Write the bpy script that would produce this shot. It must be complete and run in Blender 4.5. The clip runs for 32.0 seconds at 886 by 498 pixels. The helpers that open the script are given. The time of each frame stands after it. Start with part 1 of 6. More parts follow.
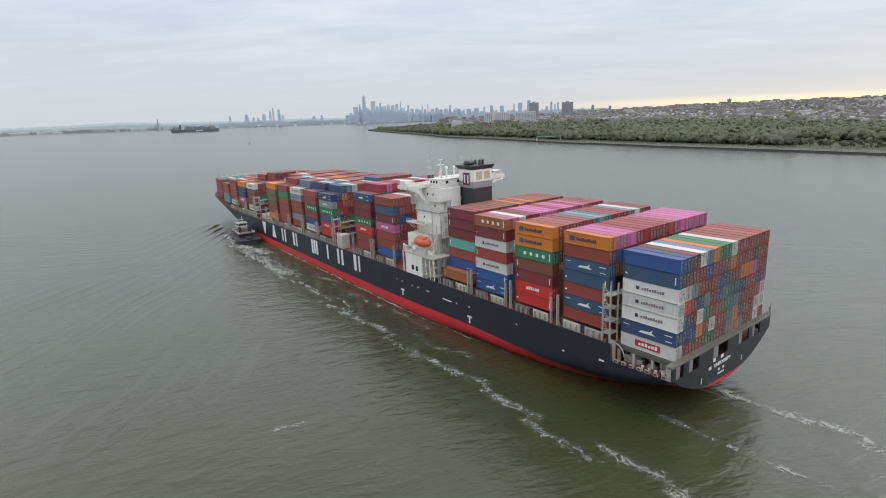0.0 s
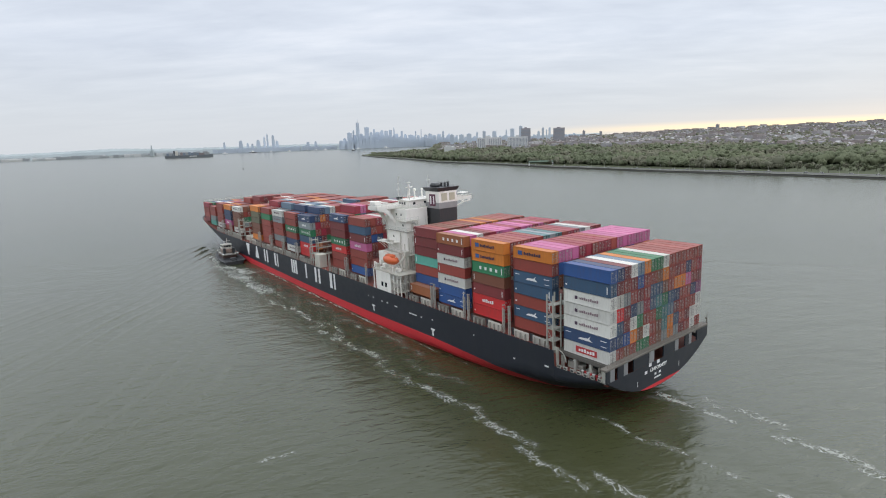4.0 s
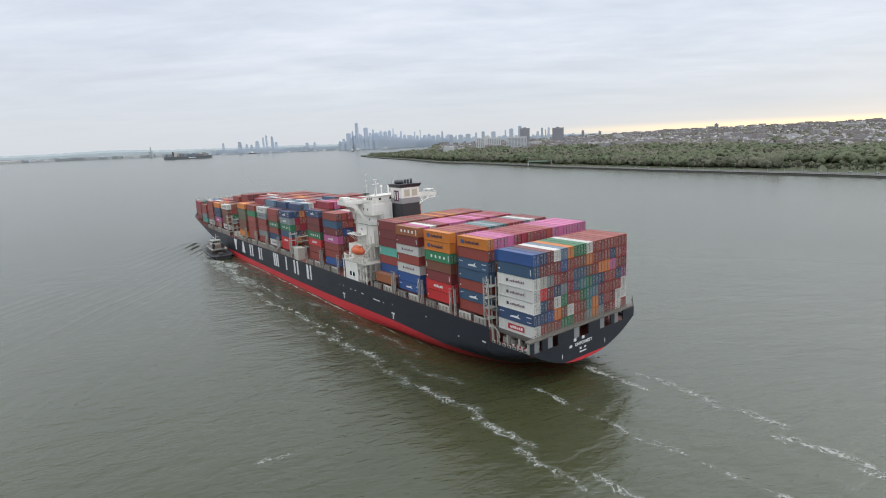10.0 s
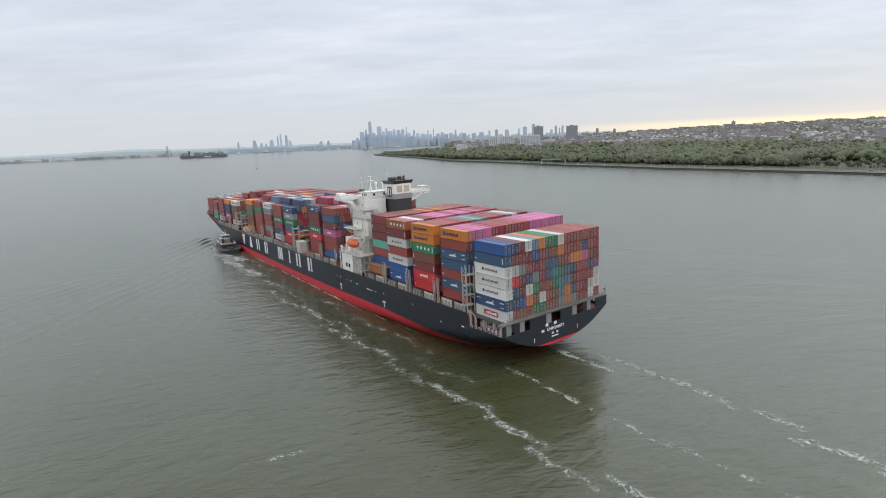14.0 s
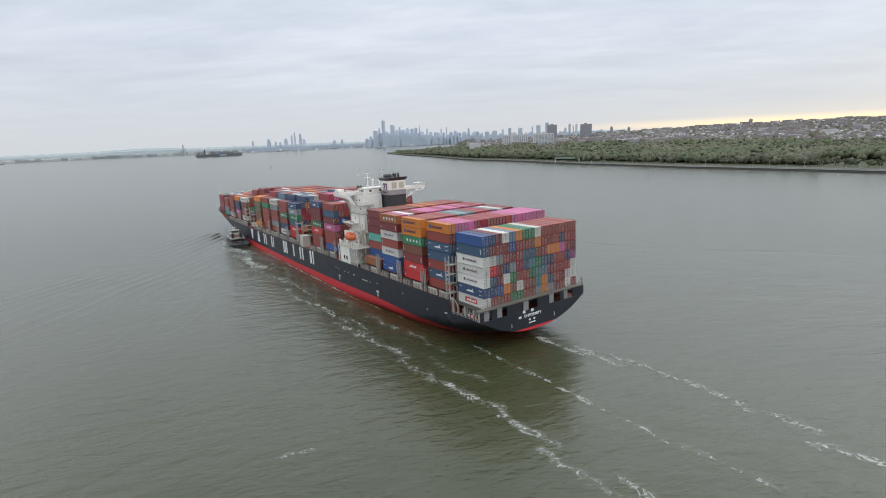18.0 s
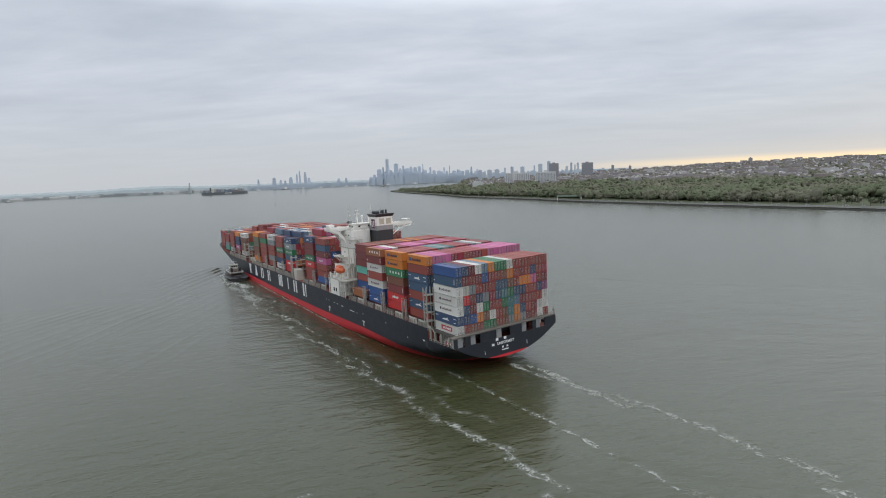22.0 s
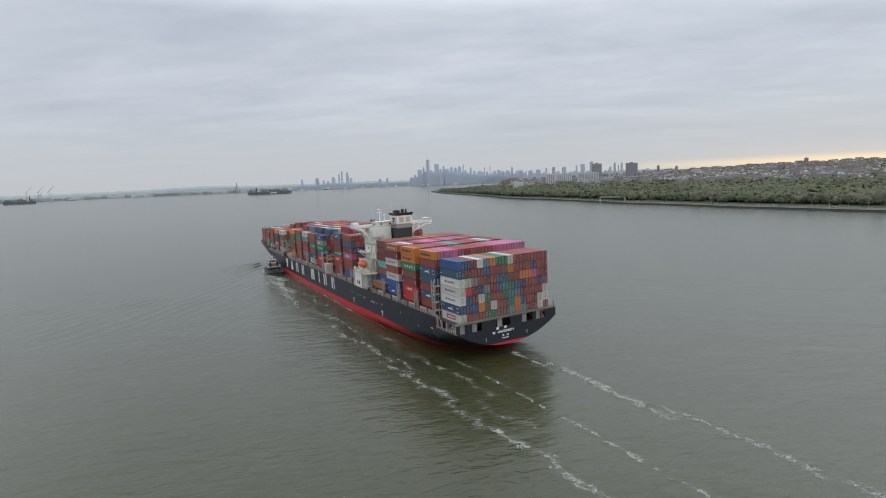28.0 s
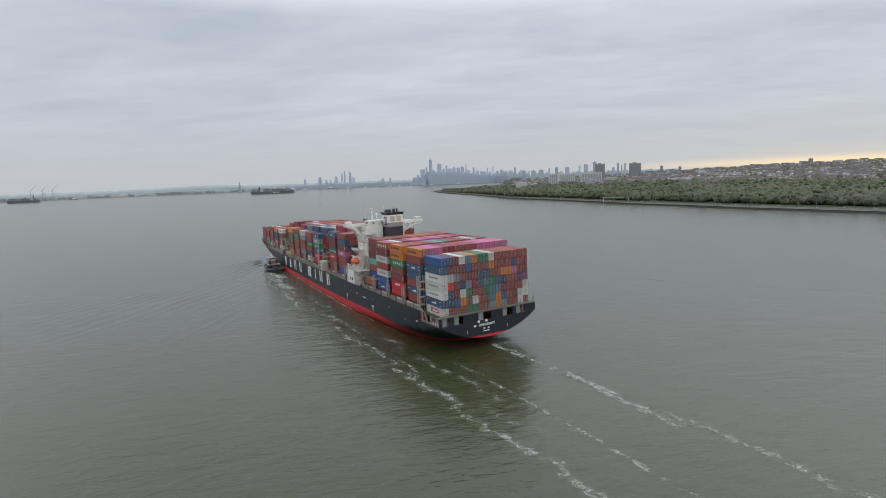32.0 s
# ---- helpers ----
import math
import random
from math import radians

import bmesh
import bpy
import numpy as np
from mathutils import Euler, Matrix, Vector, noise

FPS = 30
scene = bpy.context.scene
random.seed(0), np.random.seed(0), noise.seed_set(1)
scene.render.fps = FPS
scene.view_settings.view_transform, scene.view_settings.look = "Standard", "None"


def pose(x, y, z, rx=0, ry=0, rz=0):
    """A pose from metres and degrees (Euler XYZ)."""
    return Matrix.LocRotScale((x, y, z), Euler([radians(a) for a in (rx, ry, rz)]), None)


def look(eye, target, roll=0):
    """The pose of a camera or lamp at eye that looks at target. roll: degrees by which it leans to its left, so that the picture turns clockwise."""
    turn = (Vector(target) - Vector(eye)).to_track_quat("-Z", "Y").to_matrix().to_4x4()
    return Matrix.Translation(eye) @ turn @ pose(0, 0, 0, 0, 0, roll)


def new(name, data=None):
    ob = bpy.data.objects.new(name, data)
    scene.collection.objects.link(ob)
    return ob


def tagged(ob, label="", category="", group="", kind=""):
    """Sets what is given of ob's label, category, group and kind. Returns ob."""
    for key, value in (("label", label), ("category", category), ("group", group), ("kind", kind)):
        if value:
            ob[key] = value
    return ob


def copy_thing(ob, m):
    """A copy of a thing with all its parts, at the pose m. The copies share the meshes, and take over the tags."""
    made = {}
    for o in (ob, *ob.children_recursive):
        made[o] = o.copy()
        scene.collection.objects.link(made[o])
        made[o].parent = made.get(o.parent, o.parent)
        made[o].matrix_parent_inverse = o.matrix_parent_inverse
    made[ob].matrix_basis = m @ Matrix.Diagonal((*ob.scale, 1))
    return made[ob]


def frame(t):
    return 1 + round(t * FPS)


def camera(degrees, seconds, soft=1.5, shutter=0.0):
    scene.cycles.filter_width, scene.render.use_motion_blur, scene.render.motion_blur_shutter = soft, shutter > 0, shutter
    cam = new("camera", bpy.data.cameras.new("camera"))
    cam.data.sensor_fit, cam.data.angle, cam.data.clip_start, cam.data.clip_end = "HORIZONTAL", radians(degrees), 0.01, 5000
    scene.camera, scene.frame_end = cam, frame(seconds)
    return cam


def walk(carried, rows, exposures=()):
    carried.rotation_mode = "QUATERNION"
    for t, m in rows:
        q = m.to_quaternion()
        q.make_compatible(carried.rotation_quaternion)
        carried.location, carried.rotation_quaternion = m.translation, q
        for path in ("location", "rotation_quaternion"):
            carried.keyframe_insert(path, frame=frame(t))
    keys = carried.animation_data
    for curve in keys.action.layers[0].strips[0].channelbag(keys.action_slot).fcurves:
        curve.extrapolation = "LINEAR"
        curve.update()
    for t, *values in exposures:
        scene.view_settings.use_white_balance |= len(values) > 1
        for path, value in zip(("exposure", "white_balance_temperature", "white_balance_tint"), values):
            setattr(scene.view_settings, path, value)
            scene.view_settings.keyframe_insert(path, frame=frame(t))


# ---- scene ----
# ---- camera and its way ----
# seconds, eye x, y, z, heading to the right of +y, tilt, lean (degrees)
EYE = [
    (0, 0.00, 0.00, 61.46, -3.074, -14.098, -1.739),
    (0.5, 0.03, 0.15, 61.43, -2.804, -13.954, -1.770),
    (1, 0.06, 0.29, 61.40, -2.616, -12.985, -1.856),
    (1.5, 0.09, 0.43, 61.37, -2.514, -12.414, -1.834),
    (2, 0.13, 0.55, 61.34, -2.455, -11.570, -1.872),
    (2.5, 0.16, 0.67, 61.31, -2.426, -11.551, -1.854),
    (3, 0.20, 0.78, 61.28, -2.340, -11.528, -1.858),
    (3.5, 0.23, 0.88, 61.25, -2.310, -11.537, -1.846),
    (5.5, 0.38, 1.22, 61.13, -2.307, -11.557, -1.875),
    (6, 0.42, 1.29, 61.10, -2.338, -11.526, -1.984),
    (6.5, 0.46, 1.35, 61.08, -2.344, -11.546, -1.933),
    (7, 0.50, 1.42, 61.05, -2.353, -11.497, -1.941),
    (7.5, 0.54, 1.47, 61.02, -2.345, -11.470, -1.910),
    (8, 0.58, 1.53, 61.00, -2.346, -11.482, -1.937),
    (8.5, 0.62, 1.58, 60.97, -2.330, -11.482, -1.961),
    (9, 0.66, 1.63, 60.95, -2.307, -11.486, -1.962),
    (9.5, 0.70, 1.68, 60.93, -2.283, -11.500, -1.980),
    (10, 0.74, 1.72, 60.90, -2.259, -11.508, -2.030),
    (10.5, 0.78, 1.77, 60.88, -2.570, -11.510, -2.035),
    (11, 0.82, 1.81, 60.86, -2.580, -11.524, -2.051),
    (11.5, 0.86, 1.85, 60.84, -2.849, -11.533, -2.083),
    (12, 0.89, 1.89, 60.82, -2.885, -11.535, -2.099),
    (12.5, 0.93, 1.94, 60.80, -2.973, -11.546, -2.106),
    (13, 0.96, 1.98, 60.79, -3.084, -11.561, -2.172),
    (13.5, 1.00, 2.03, 60.77, -3.387, -11.593, -2.134),
    (14, 1.03, 2.07, 60.76, -3.672, -11.615, -2.197),
    (14.5, 1.07, 2.12, 60.74, -4.023, -11.625, -2.215),
    (16.5, 1.18, 2.35, 60.70, -4.859, -11.727, -2.277),
    (17, 1.21, 2.41, 60.69, -4.962, -11.719, -2.267),
    (17.5, 1.23, 2.48, 60.69, -5.024, -11.710, -2.263),
    (18, 1.25, 2.56, 60.68, -5.045, -11.704, -2.264),
    (18.5, 1.27, 2.64, 60.68, -5.100, -11.692, -2.262),
    (19, 1.29, 2.73, 60.68, -5.110, -11.695, -2.285),
    (19.5, 1.30, 2.82, 60.68, -5.131, -11.647, -2.334),
    (20, 1.32, 2.92, 60.68, -5.146, -10.820, -2.285),
    (20.5, 1.33, 3.03, 60.68, -5.183, -9.908, -2.282),
    (21, 1.34, 3.14, 60.69, -5.195, -8.925, -2.264),
    (21.5, 1.35, 3.26, 60.69, -5.193, -7.961, -2.219),
    (22, 1.35, 3.40, 60.70, -5.211, -7.764, -2.264),
    (22.5, 1.35, 3.54, 60.71, -5.239, -7.752, -2.274),
    (23, 1.35, 3.69, 60.72, -5.700, -7.733, -2.290),
    (23.5, 1.35, 3.85, 60.74, -5.703, -7.720, -2.306),
    (23.8, 1.34, 3.95, 60.75, -6.640, -7.670, -2.280),
    (24, 1.34, 4.02, 60.76, -7.506, -7.624, -2.256),
    (24.5, 1.33, 4.20, 60.77, -8.598, -7.597, -2.214),
    (25, 1.32, 4.39, 60.79, -8.815, -7.595, -2.242),
    (25.5, 1.30, 4.59, 60.82, -8.966, -7.572, -2.252),
    (27.5, 1.21, 5.53, 60.93, -9.344, -7.559, -2.212),
    (28, 1.17, 5.80, 60.96, -9.417, -7.560, -2.193),
    (28.5, 1.14, 6.08, 61.00, -9.490, -7.548, -2.161),
    (29, 1.09, 6.37, 61.04, -9.529, -7.542, -2.184),
    (29.5, 1.05, 6.68, 61.08, -9.545, -7.526, -2.254),
    (30, 1.00, 7.01, 61.12, -9.568, -7.508, -2.219),
    (30.5, 0.95, 7.35, 61.16, -9.593, -7.510, -2.206),
    (31, 0.89, 7.71, 61.21, -9.619, -7.512, -2.212),
    (31.5, 0.83, 8.08, 61.26, -9.664, -7.549, -2.194),
    (32, 0.77, 8.47, 61.32, -9.692, -7.573, -2.058),
]


def eye_pose(x, y, z, heading, tilt, lean):
    h, p = radians(heading), radians(tilt)
    way = Vector((math.sin(h) * math.cos(p), math.cos(h) * math.cos(p), math.sin(p)))
    return look((x, y, z), Vector((x, y, z)) + way * 100, lean)


cam = camera(78.49, 32.0, soft=1.05)
walk(cam, [(t, eye_pose(*row)) for t, *row in EYE],
     exposures=[(0, 0.08), (2, 0.12), (6, 0.16), (13, 0.14), (17, 0.10), (19, 0.10), (20, 0.02), (23, -0.16), (28, -0.2), (32, -0.22)])


def ship_pose(t):
    """The container ship on its straight course at t seconds: slight trim and heel."""
    x = 53.094 + -2.2105 * t + 0.5 * 0.00319 * t * t
    y = 109.721 + 2.5229 * t + 0.5 * 0.01569 * t * t
    turn = 90 + 39.7349 + -0.04291 * t
    return pose(x, y, 0.034, 0, 0, turn) @ pose(0, 0, 0, 0, 0.764, 0) @ pose(0, 0, 0, -0.444, 0, 0)


TIMES = [row[0] for row in EYE]

# ---- world, sun ----
SUN_SIDE, SUN_HIGH = radians(62), radians(9)      # the sun stands low behind cloud, to the right of the view


def link(tree, a, b):
    tree.links.new(a, b)


def node(tree, kind, **sets):
    n = tree.nodes.new(kind)
    for key, value in sets.items():
        if key == "op":
            n.operation = value
        elif key == "blend":
            n.data_type, n.blend_type = "RGBA", value
        else:
            n.inputs[key].default_value = value
    return n


def ramp(tree, stops, source=None):
    n = tree.nodes.new("ShaderNodeValToRGB")
    while len(n.color_ramp.elements) < len(stops):
        n.color_ramp.elements.new(0.5)
    for e, (at, c) in zip(n.color_ramp.elements, stops):
        e.position, e.color = at, (c, c, c, 1) if isinstance(c, (int, float)) else (*c, 1)
    if source:
        link(tree, source, n.inputs[0])
    return n


def math_node(tree, op, a, b=None):
    n = tree.nodes.new("ShaderNodeMath")
    n.operation = op
    for k, v in ((0, a), (1, b)):
        if v is None:
            continue
        if isinstance(v, (int, float)):
            n.inputs[k].default_value = v
        else:
            link(tree, v, n.inputs[k])
    return n.outputs[0]


def mix(tree, blend, fac, a, b):
    n = tree.nodes.new("ShaderNodeMix")
    n.data_type, n.blend_type = "RGBA", blend
    for i, v in ((0, fac), (6, a), (7, b)):
        if isinstance(v, (int, float)):
            n.inputs[i].default_value = v
        elif isinstance(v, tuple):
            n.inputs[i].default_value = (*v, 1)
        else:
            link(tree, v, n.inputs[i])
    return n.outputs[2]


def build_world():
    world = bpy.data.worlds.new("overcast_sky")
    scene.world = world
    world.use_nodes = True
    t = world.node_tree
    back = t.nodes["Background"]
    co = t.nodes.new("ShaderNodeTexCoord").outputs["Generated"]
    sep = t.nodes.new("ShaderNodeSeparateXYZ")
    link(t, co, sep.inputs[0])
    x, y, z = sep.outputs
    up = math_node(t, "MAXIMUM", z, 0.0)
    # cloud deck seen in perspective: direction divided by its height
    low = math_node(t, "ADD", up, 0.09)
    comb = t.nodes.new("ShaderNodeCombineXYZ")
    link(t, math_node(t, "DIVIDE", x, low), comb.inputs[0])
    link(t, math_node(t, "DIVIDE", y, low), comb.inputs[1])
    streak = node(t, "ShaderNodeMapping")
    streak.inputs["Rotation"].default_value = (0, 0, radians(18))
    streak.inputs["Scale"].default_value = (0.55, 1.0, 1.0)
    link(t, comb.outputs[0], streak.inputs[0])
    big = node(t, "ShaderNodeTexNoise", Scale=0.75, Detail=6.0, Roughness=0.55, Distortion=0.4)
    small = node(t, "ShaderNodeTexNoise", Scale=2.6, Detail=5.0, Roughness=0.6, Distortion=0.3)
    link(t, streak.outputs[0], big.inputs["Vector"])
    link(t, streak.outputs[0], small.inputs["Vector"])
    amount = math_node(t, "ADD", math_node(t, "MULTIPLY", big.outputs[0], 0.7), math_node(t, "MULTIPLY", small.outputs[0], 0.3))
    cloud = ramp(t, [(0.36, (0.47, 0.515, 0.60)), (0.52, (0.565, 0.61, 0.69)), (0.68, (0.685, 0.715, 0.78))], amount)
    # towards the horizon the deck thins to a hazy pale band
    veil = ramp(t, [(0.0, 1.0), (0.05, 0.75), (0.16, 0.0)], up)
    sky = mix(t, "MIX", veil.outputs[0], cloud.outputs[0], (0.545, 0.575, 0.615))
    # clear strip under the cloud where the sun comes up
    toward = math_node(t, "ADD", math_node(t, "MULTIPLY", x, math.sin(SUN_SIDE)), math_node(t, "MULTIPLY", y, math.cos(SUN_SIDE)))
    side = ramp(t, [(0.55, 0.0), (0.78, 0.75), (0.95, 1.0)], toward)
    strip = ramp(t, [(0.0, 0.6), (0.004, 0.95), (0.008, 0.75), (0.014, 0.14), (0.04, 0.0)], up)
    glow = math_node(t, "MULTIPLY", side.outputs[0], strip.outputs[0])
    sky = mix(t, "MIX", glow, sky, (1.20, 0.93, 0.54))
    # an overcast sky is brighter overhead than at the horizon
    # mid-height band raised above the overhead level: added fill for water and ship
    lift = ramp(t, [(0.0, 0.40), (0.27, 0.42), (0.36, (0.85, 0.84, 0.80)), (0.6, (0.83, 0.82, 0.78)), (1.0, (0.64, 0.63, 0.60))], up)
    sky = mix(t, "MULTIPLY", 1.0, sky, lift.outputs[0])
    # and brighter on the side where the sun stands behind it
    warm = ramp(t, [(0.0, 0.0), (0.9, 1.0)], toward)
    high = ramp(t, [(0.2, 0.0), (0.5, 1.0)], up)
    gain = math_node(t, "ADD", 1.0, math_node(t, "MULTIPLY", math_node(t, "MULTIPLY", warm.outputs[0], high.outputs[0]), 0.5))
    grey = t.nodes.new("ShaderNodeCombineXYZ")
    for k in range(3):
        link(t, gain, grey.inputs[k])
    sky = mix(t, "MULTIPLY", 1.0, sky, grey.outputs[0])
    air = t.nodes.new("ShaderNodeTexSky")
    air.sky_type, air.sun_disc, air.sun_elevation, air.sun_rotation = "NISHITA", False, SUN_HIGH, SUN_SIDE
    dim = mix(t, "MULTIPLY", 1.0, air.outputs[0], (0.04, 0.04, 0.04))
    link(t, mix(t, "MIX", 0.94, dim, sky), back.inputs[0])
    back.inputs[1].default_value = 2.9


build_world()
sun_data = bpy.data.lights.new("sun", "SUN")
sun_data.energy, sun_data.angle, sun_data.color = 0.5, radians(25), (1.0, 0.93, 0.82)
sun = new("sun", sun_data)
sun.matrix_world = look((0, 0, 0), (-math.sin(SUN_SIDE) * math.cos(radians(32)), -math.cos(SUN_SIDE) * math.cos(radians(32)), -math.sin(radians(32))))

# ---- materials ----
def paint(name, colour, rough=0.55, metal=0.0, vary=0.12, grain=0.6, dirt=0.25, dirt_colour=(0.09, 0.06, 0.045), bump=0.0, bump_scale=6.0, spread=0.0):
    """A worn surface: colour with large and fine variation, run-down stains, uneven gloss. spread: difference from piece to piece."""
    m = bpy.data.materials.new(name)
    m.use_nodes = True
    t = m.node_tree
    b = t.nodes["Principled BSDF"]
    co = t.nodes.new("ShaderNodeTexCoord").outputs["Object"]
    info = t.nodes.new("ShaderNodeObjectInfo").outputs["Random"]
    shift = t.nodes.new("ShaderNodeVectorMath")
    shift.operation = "ADD"
    off = t.nodes.new("ShaderNodeCombineXYZ")
    link(t, math_node(t, "MULTIPLY", info, 50.0), off.inputs[0])
    link(t, co, shift.inputs[0])
    link(t, off.outputs[0], shift.inputs[1])
    large = node(t, "ShaderNodeTexNoise", Scale=grain * 0.5, Detail=4.0, Roughness=0.6)
    fine = node(t, "ShaderNodeTexNoise", Scale=grain * 6.0, Detail=5.0, Roughness=0.65)
    for n in (large, fine):
        link(t, shift.outputs[0], n.inputs["Vector"])
    shade = math_node(t, "ADD", math_node(t, "MULTIPLY", large.outputs[0], vary * 2), math_node(t, "MULTIPLY", fine.outputs[0], vary))
    shade = math_node(t, "ADD", shade, 1.0 - vary * 1.5)
    if spread:
        shade = math_node(t, "ADD", shade, math_node(t, "MULTIPLY", math_node(t, "SUBTRACT", info, 0.5), spread))
    grey = t.nodes.new("ShaderNodeCombineXYZ")
    for k in range(3):
        link(t, shade, grey.inputs[k])
    col = mix(t, "MULTIPLY", 1.0, (*colour,), grey.outputs[0])
    if dirt:
        run = node(t, "ShaderNodeMapping")
        run.inputs["Scale"].default_value = (2.2, 2.2, 0.25)
        link(t, shift.outputs[0], run.inputs[0])
        streak = node(t, "ShaderNodeTexNoise", Scale=grain * 2.0, Detail=5.0, Roughness=0.7)
        link(t, run.outputs[0], streak.inputs["Vector"])
        patch = ramp(t, [(0.5, 0.0), (0.75, dirt)], streak.outputs[0])
        col = mix(t, "MIX", patch.outputs[0], col, dirt_colour)
    link(t, col, b.inputs["Base Color"])
    gloss = math_node(t, "ADD", math_node(t, "MULTIPLY", fine.outputs[0], 0.25), rough - 0.12)
    link(t, gloss, b.inputs["Roughness"])
    b.inputs["Metallic"].default_value = metal
    if rough > 0.8:
        b.inputs["Specular IOR Level"].default_value = 0.12      # dry open ground, hardly any sheen
    if bump:
        bn = node(t, "ShaderNodeTexNoise", Scale=bump_scale, Detail=3.0)
        link(t, shift.outputs[0], bn.inputs["Vector"])
        bp = node(t, "ShaderNodeBump", Strength=bump, Distance=0.05)
        link(t, bn.outputs[0], bp.inputs["Height"])
        link(t, bp.outputs[0], b.inputs["Normal"])
    return m


BOX, ROOF_PAINT = {}, {}
for key, c in {
    "rust": (0.285, 0.055, 0.042), "maroon": (0.185, 0.032, 0.034), "brown": (0.20, 0.075, 0.045), "red": (0.55, 0.030, 0.032),
    "crimson": (0.30, 0.028, 0.050), "blue": (0.030, 0.090, 0.27), "navy": (0.030, 0.060, 0.135), "steel": (0.042, 0.092, 0.165),
    "white": (0.62, 0.61, 0.57), "cream": (0.50, 0.49, 0.44), "grey": (0.22, 0.25, 0.26), "orange": (0.62, 0.20, 0.030),
    "tan": (0.30, 0.105, 0.042), "green": (0.030, 0.185, 0.085), "teal": (0.10, 0.36, 0.29), "sea": (0.06, 0.18, 0.19),
    "pink": (0.52, 0.13, 0.29), "purple": (0.24, 0.06, 0.16), "olive": (0.13, 0.125, 0.075), "bluegrey": (0.12, 0.19, 0.26),
}.items():
    c = tuple(v * 0.97 + 0.006 for v in c)
    BOX[key] = paint("box_paint_" + key, c, 0.44, vary=0.10, grain=0.5, dirt=0.28, spread=0.25)
    # paler, slightly greyer copies of the box colours, for the roofs
    ROOF_PAINT[key] = paint("box_roof_" + key, tuple(v * 0.84 + 0.046 * f for v, f in zip(c, (1.25, 1.0, 0.95))), 0.75, vary=0.16, grain=0.5, dirt=0.35, dirt_colour=(0.20, 0.15, 0.13), spread=0.3)

HULL_BLACK = paint("hull_black_paint", (0.0165, 0.0195, 0.028), 0.42, vary=0.12, grain=0.08, dirt=0.12, dirt_colour=(0.06, 0.055, 0.05))
HULL_RED = paint("antifouling_red", (0.56, 0.030, 0.040), 0.5, vary=0.12, grain=0.10, dirt=0.16, dirt_colour=(0.16, 0.07, 0.05))
DECK_RED = paint("deck_oxide_red", (0.20, 0.055, 0.040), 0.7, vary=0.2, grain=0.3)
WHITE = paint("white_ship_paint", (0.79, 0.765, 0.715), 0.5, vary=0.08, grain=0.25, dirt=0.26, dirt_colour=(0.36, 0.27, 0.19))
CREAM = paint("cream_ship_paint", (0.52, 0.50, 0.44), 0.5, vary=0.07, grain=0.3, dirt=0.25, dirt_colour=(0.26, 0.18, 0.12))
LASH = paint("lashing_bridge_grey", (0.38, 0.375, 0.335), 0.6, vary=0.12, grain=0.5, dirt=0.35, dirt_colour=(0.16, 0.10, 0.06))
BEAM_RUST = paint("weathered_beam", (0.16, 0.145, 0.125), 0.7, vary=0.2, grain=0.5, dirt=0.4, dirt_colour=(0.10, 0.06, 0.04))
BEAM_DARK = paint("dark_weathered_beam", (0.095, 0.088, 0.078), 0.7, vary=0.2, grain=0.5, dirt=0.4, dirt_colour=(0.07, 0.045, 0.03))
DARK = paint("dark_grey_steel", (0.045, 0.047, 0.05), 0.5, vary=0.15, grain=0.5)
FUNNEL_DARK = paint("funnel_black", (0.030, 0.032, 0.036), 0.5, vary=0.1, grain=0.3)
FUNNEL_GREY = paint("funnel_grey", (0.27, 0.27, 0.27), 0.5, vary=0.08, grain=0.3)
ORANGE = paint("lifeboat_orange", (0.62, 0.12, 0.035), 0.4, vary=0.06, grain=0.5)
MARK_WHITE = paint("marking_white", (0.74, 0.74, 0.73), 0.5, vary=0.06, grain=0.4, dirt=0.12)
MARK_DARK = paint("marking_dark", (0.075, 0.045, 0.075), 0.5, vary=0.05, grain=0.4, dirt=0.0)
MARK_RED = paint("marking_red", (0.42, 0.035, 0.04), 0.5, vary=0.05, grain=0.4, dirt=0.1)
EMBLEM = paint("emblem_maroon", (0.10, 0.022, 0.05), 0.5, vary=0.06, grain=0.4, dirt=0.0)
MARK_GREY = paint("marking_grey", (0.25, 0.18, 0.20), 0.5, vary=0.05, grain=0.4, dirt=0.0)
RAIL = paint("rail_white", (0.55, 0.55, 0.52), 0.5, vary=0.08, grain=1.0)
GLASS_DARK = paint("window_glass_dark", (0.02, 0.025, 0.03), 0.16, vary=0.1, grain=1.0, dirt=0.0)


def leafy(name, colour, other):
    m = bpy.data.materials.new(name)
    m.use_nodes = True
    t = m.node_tree
    b = t.nodes["Principled BSDF"]
    isl = t.nodes.new("ShaderNodeNewGeometry").outputs["Random Per Island"]
    co = t.nodes.new("ShaderNodeTexCoord").outputs["Object"]
    n = node(t, "ShaderNodeTexNoise", Scale=0.014, Detail=5.0, Roughness=0.6)
    link(t, co, n.inputs["Vector"])
    f = math_node(t, "ADD", math_node(t, "MULTIPLY", isl, 0.14), math_node(t, "MULTIPLY", n.outputs[0], 0.9))
    r = ramp(t, [(0.32, colour), (0.72, other)], f)
    link(t, r.outputs[0], b.inputs["Base Color"])
    b.inputs["Roughness"].default_value = 0.9
    b.inputs["Specular IOR Level"].default_value = 0.15
    return m


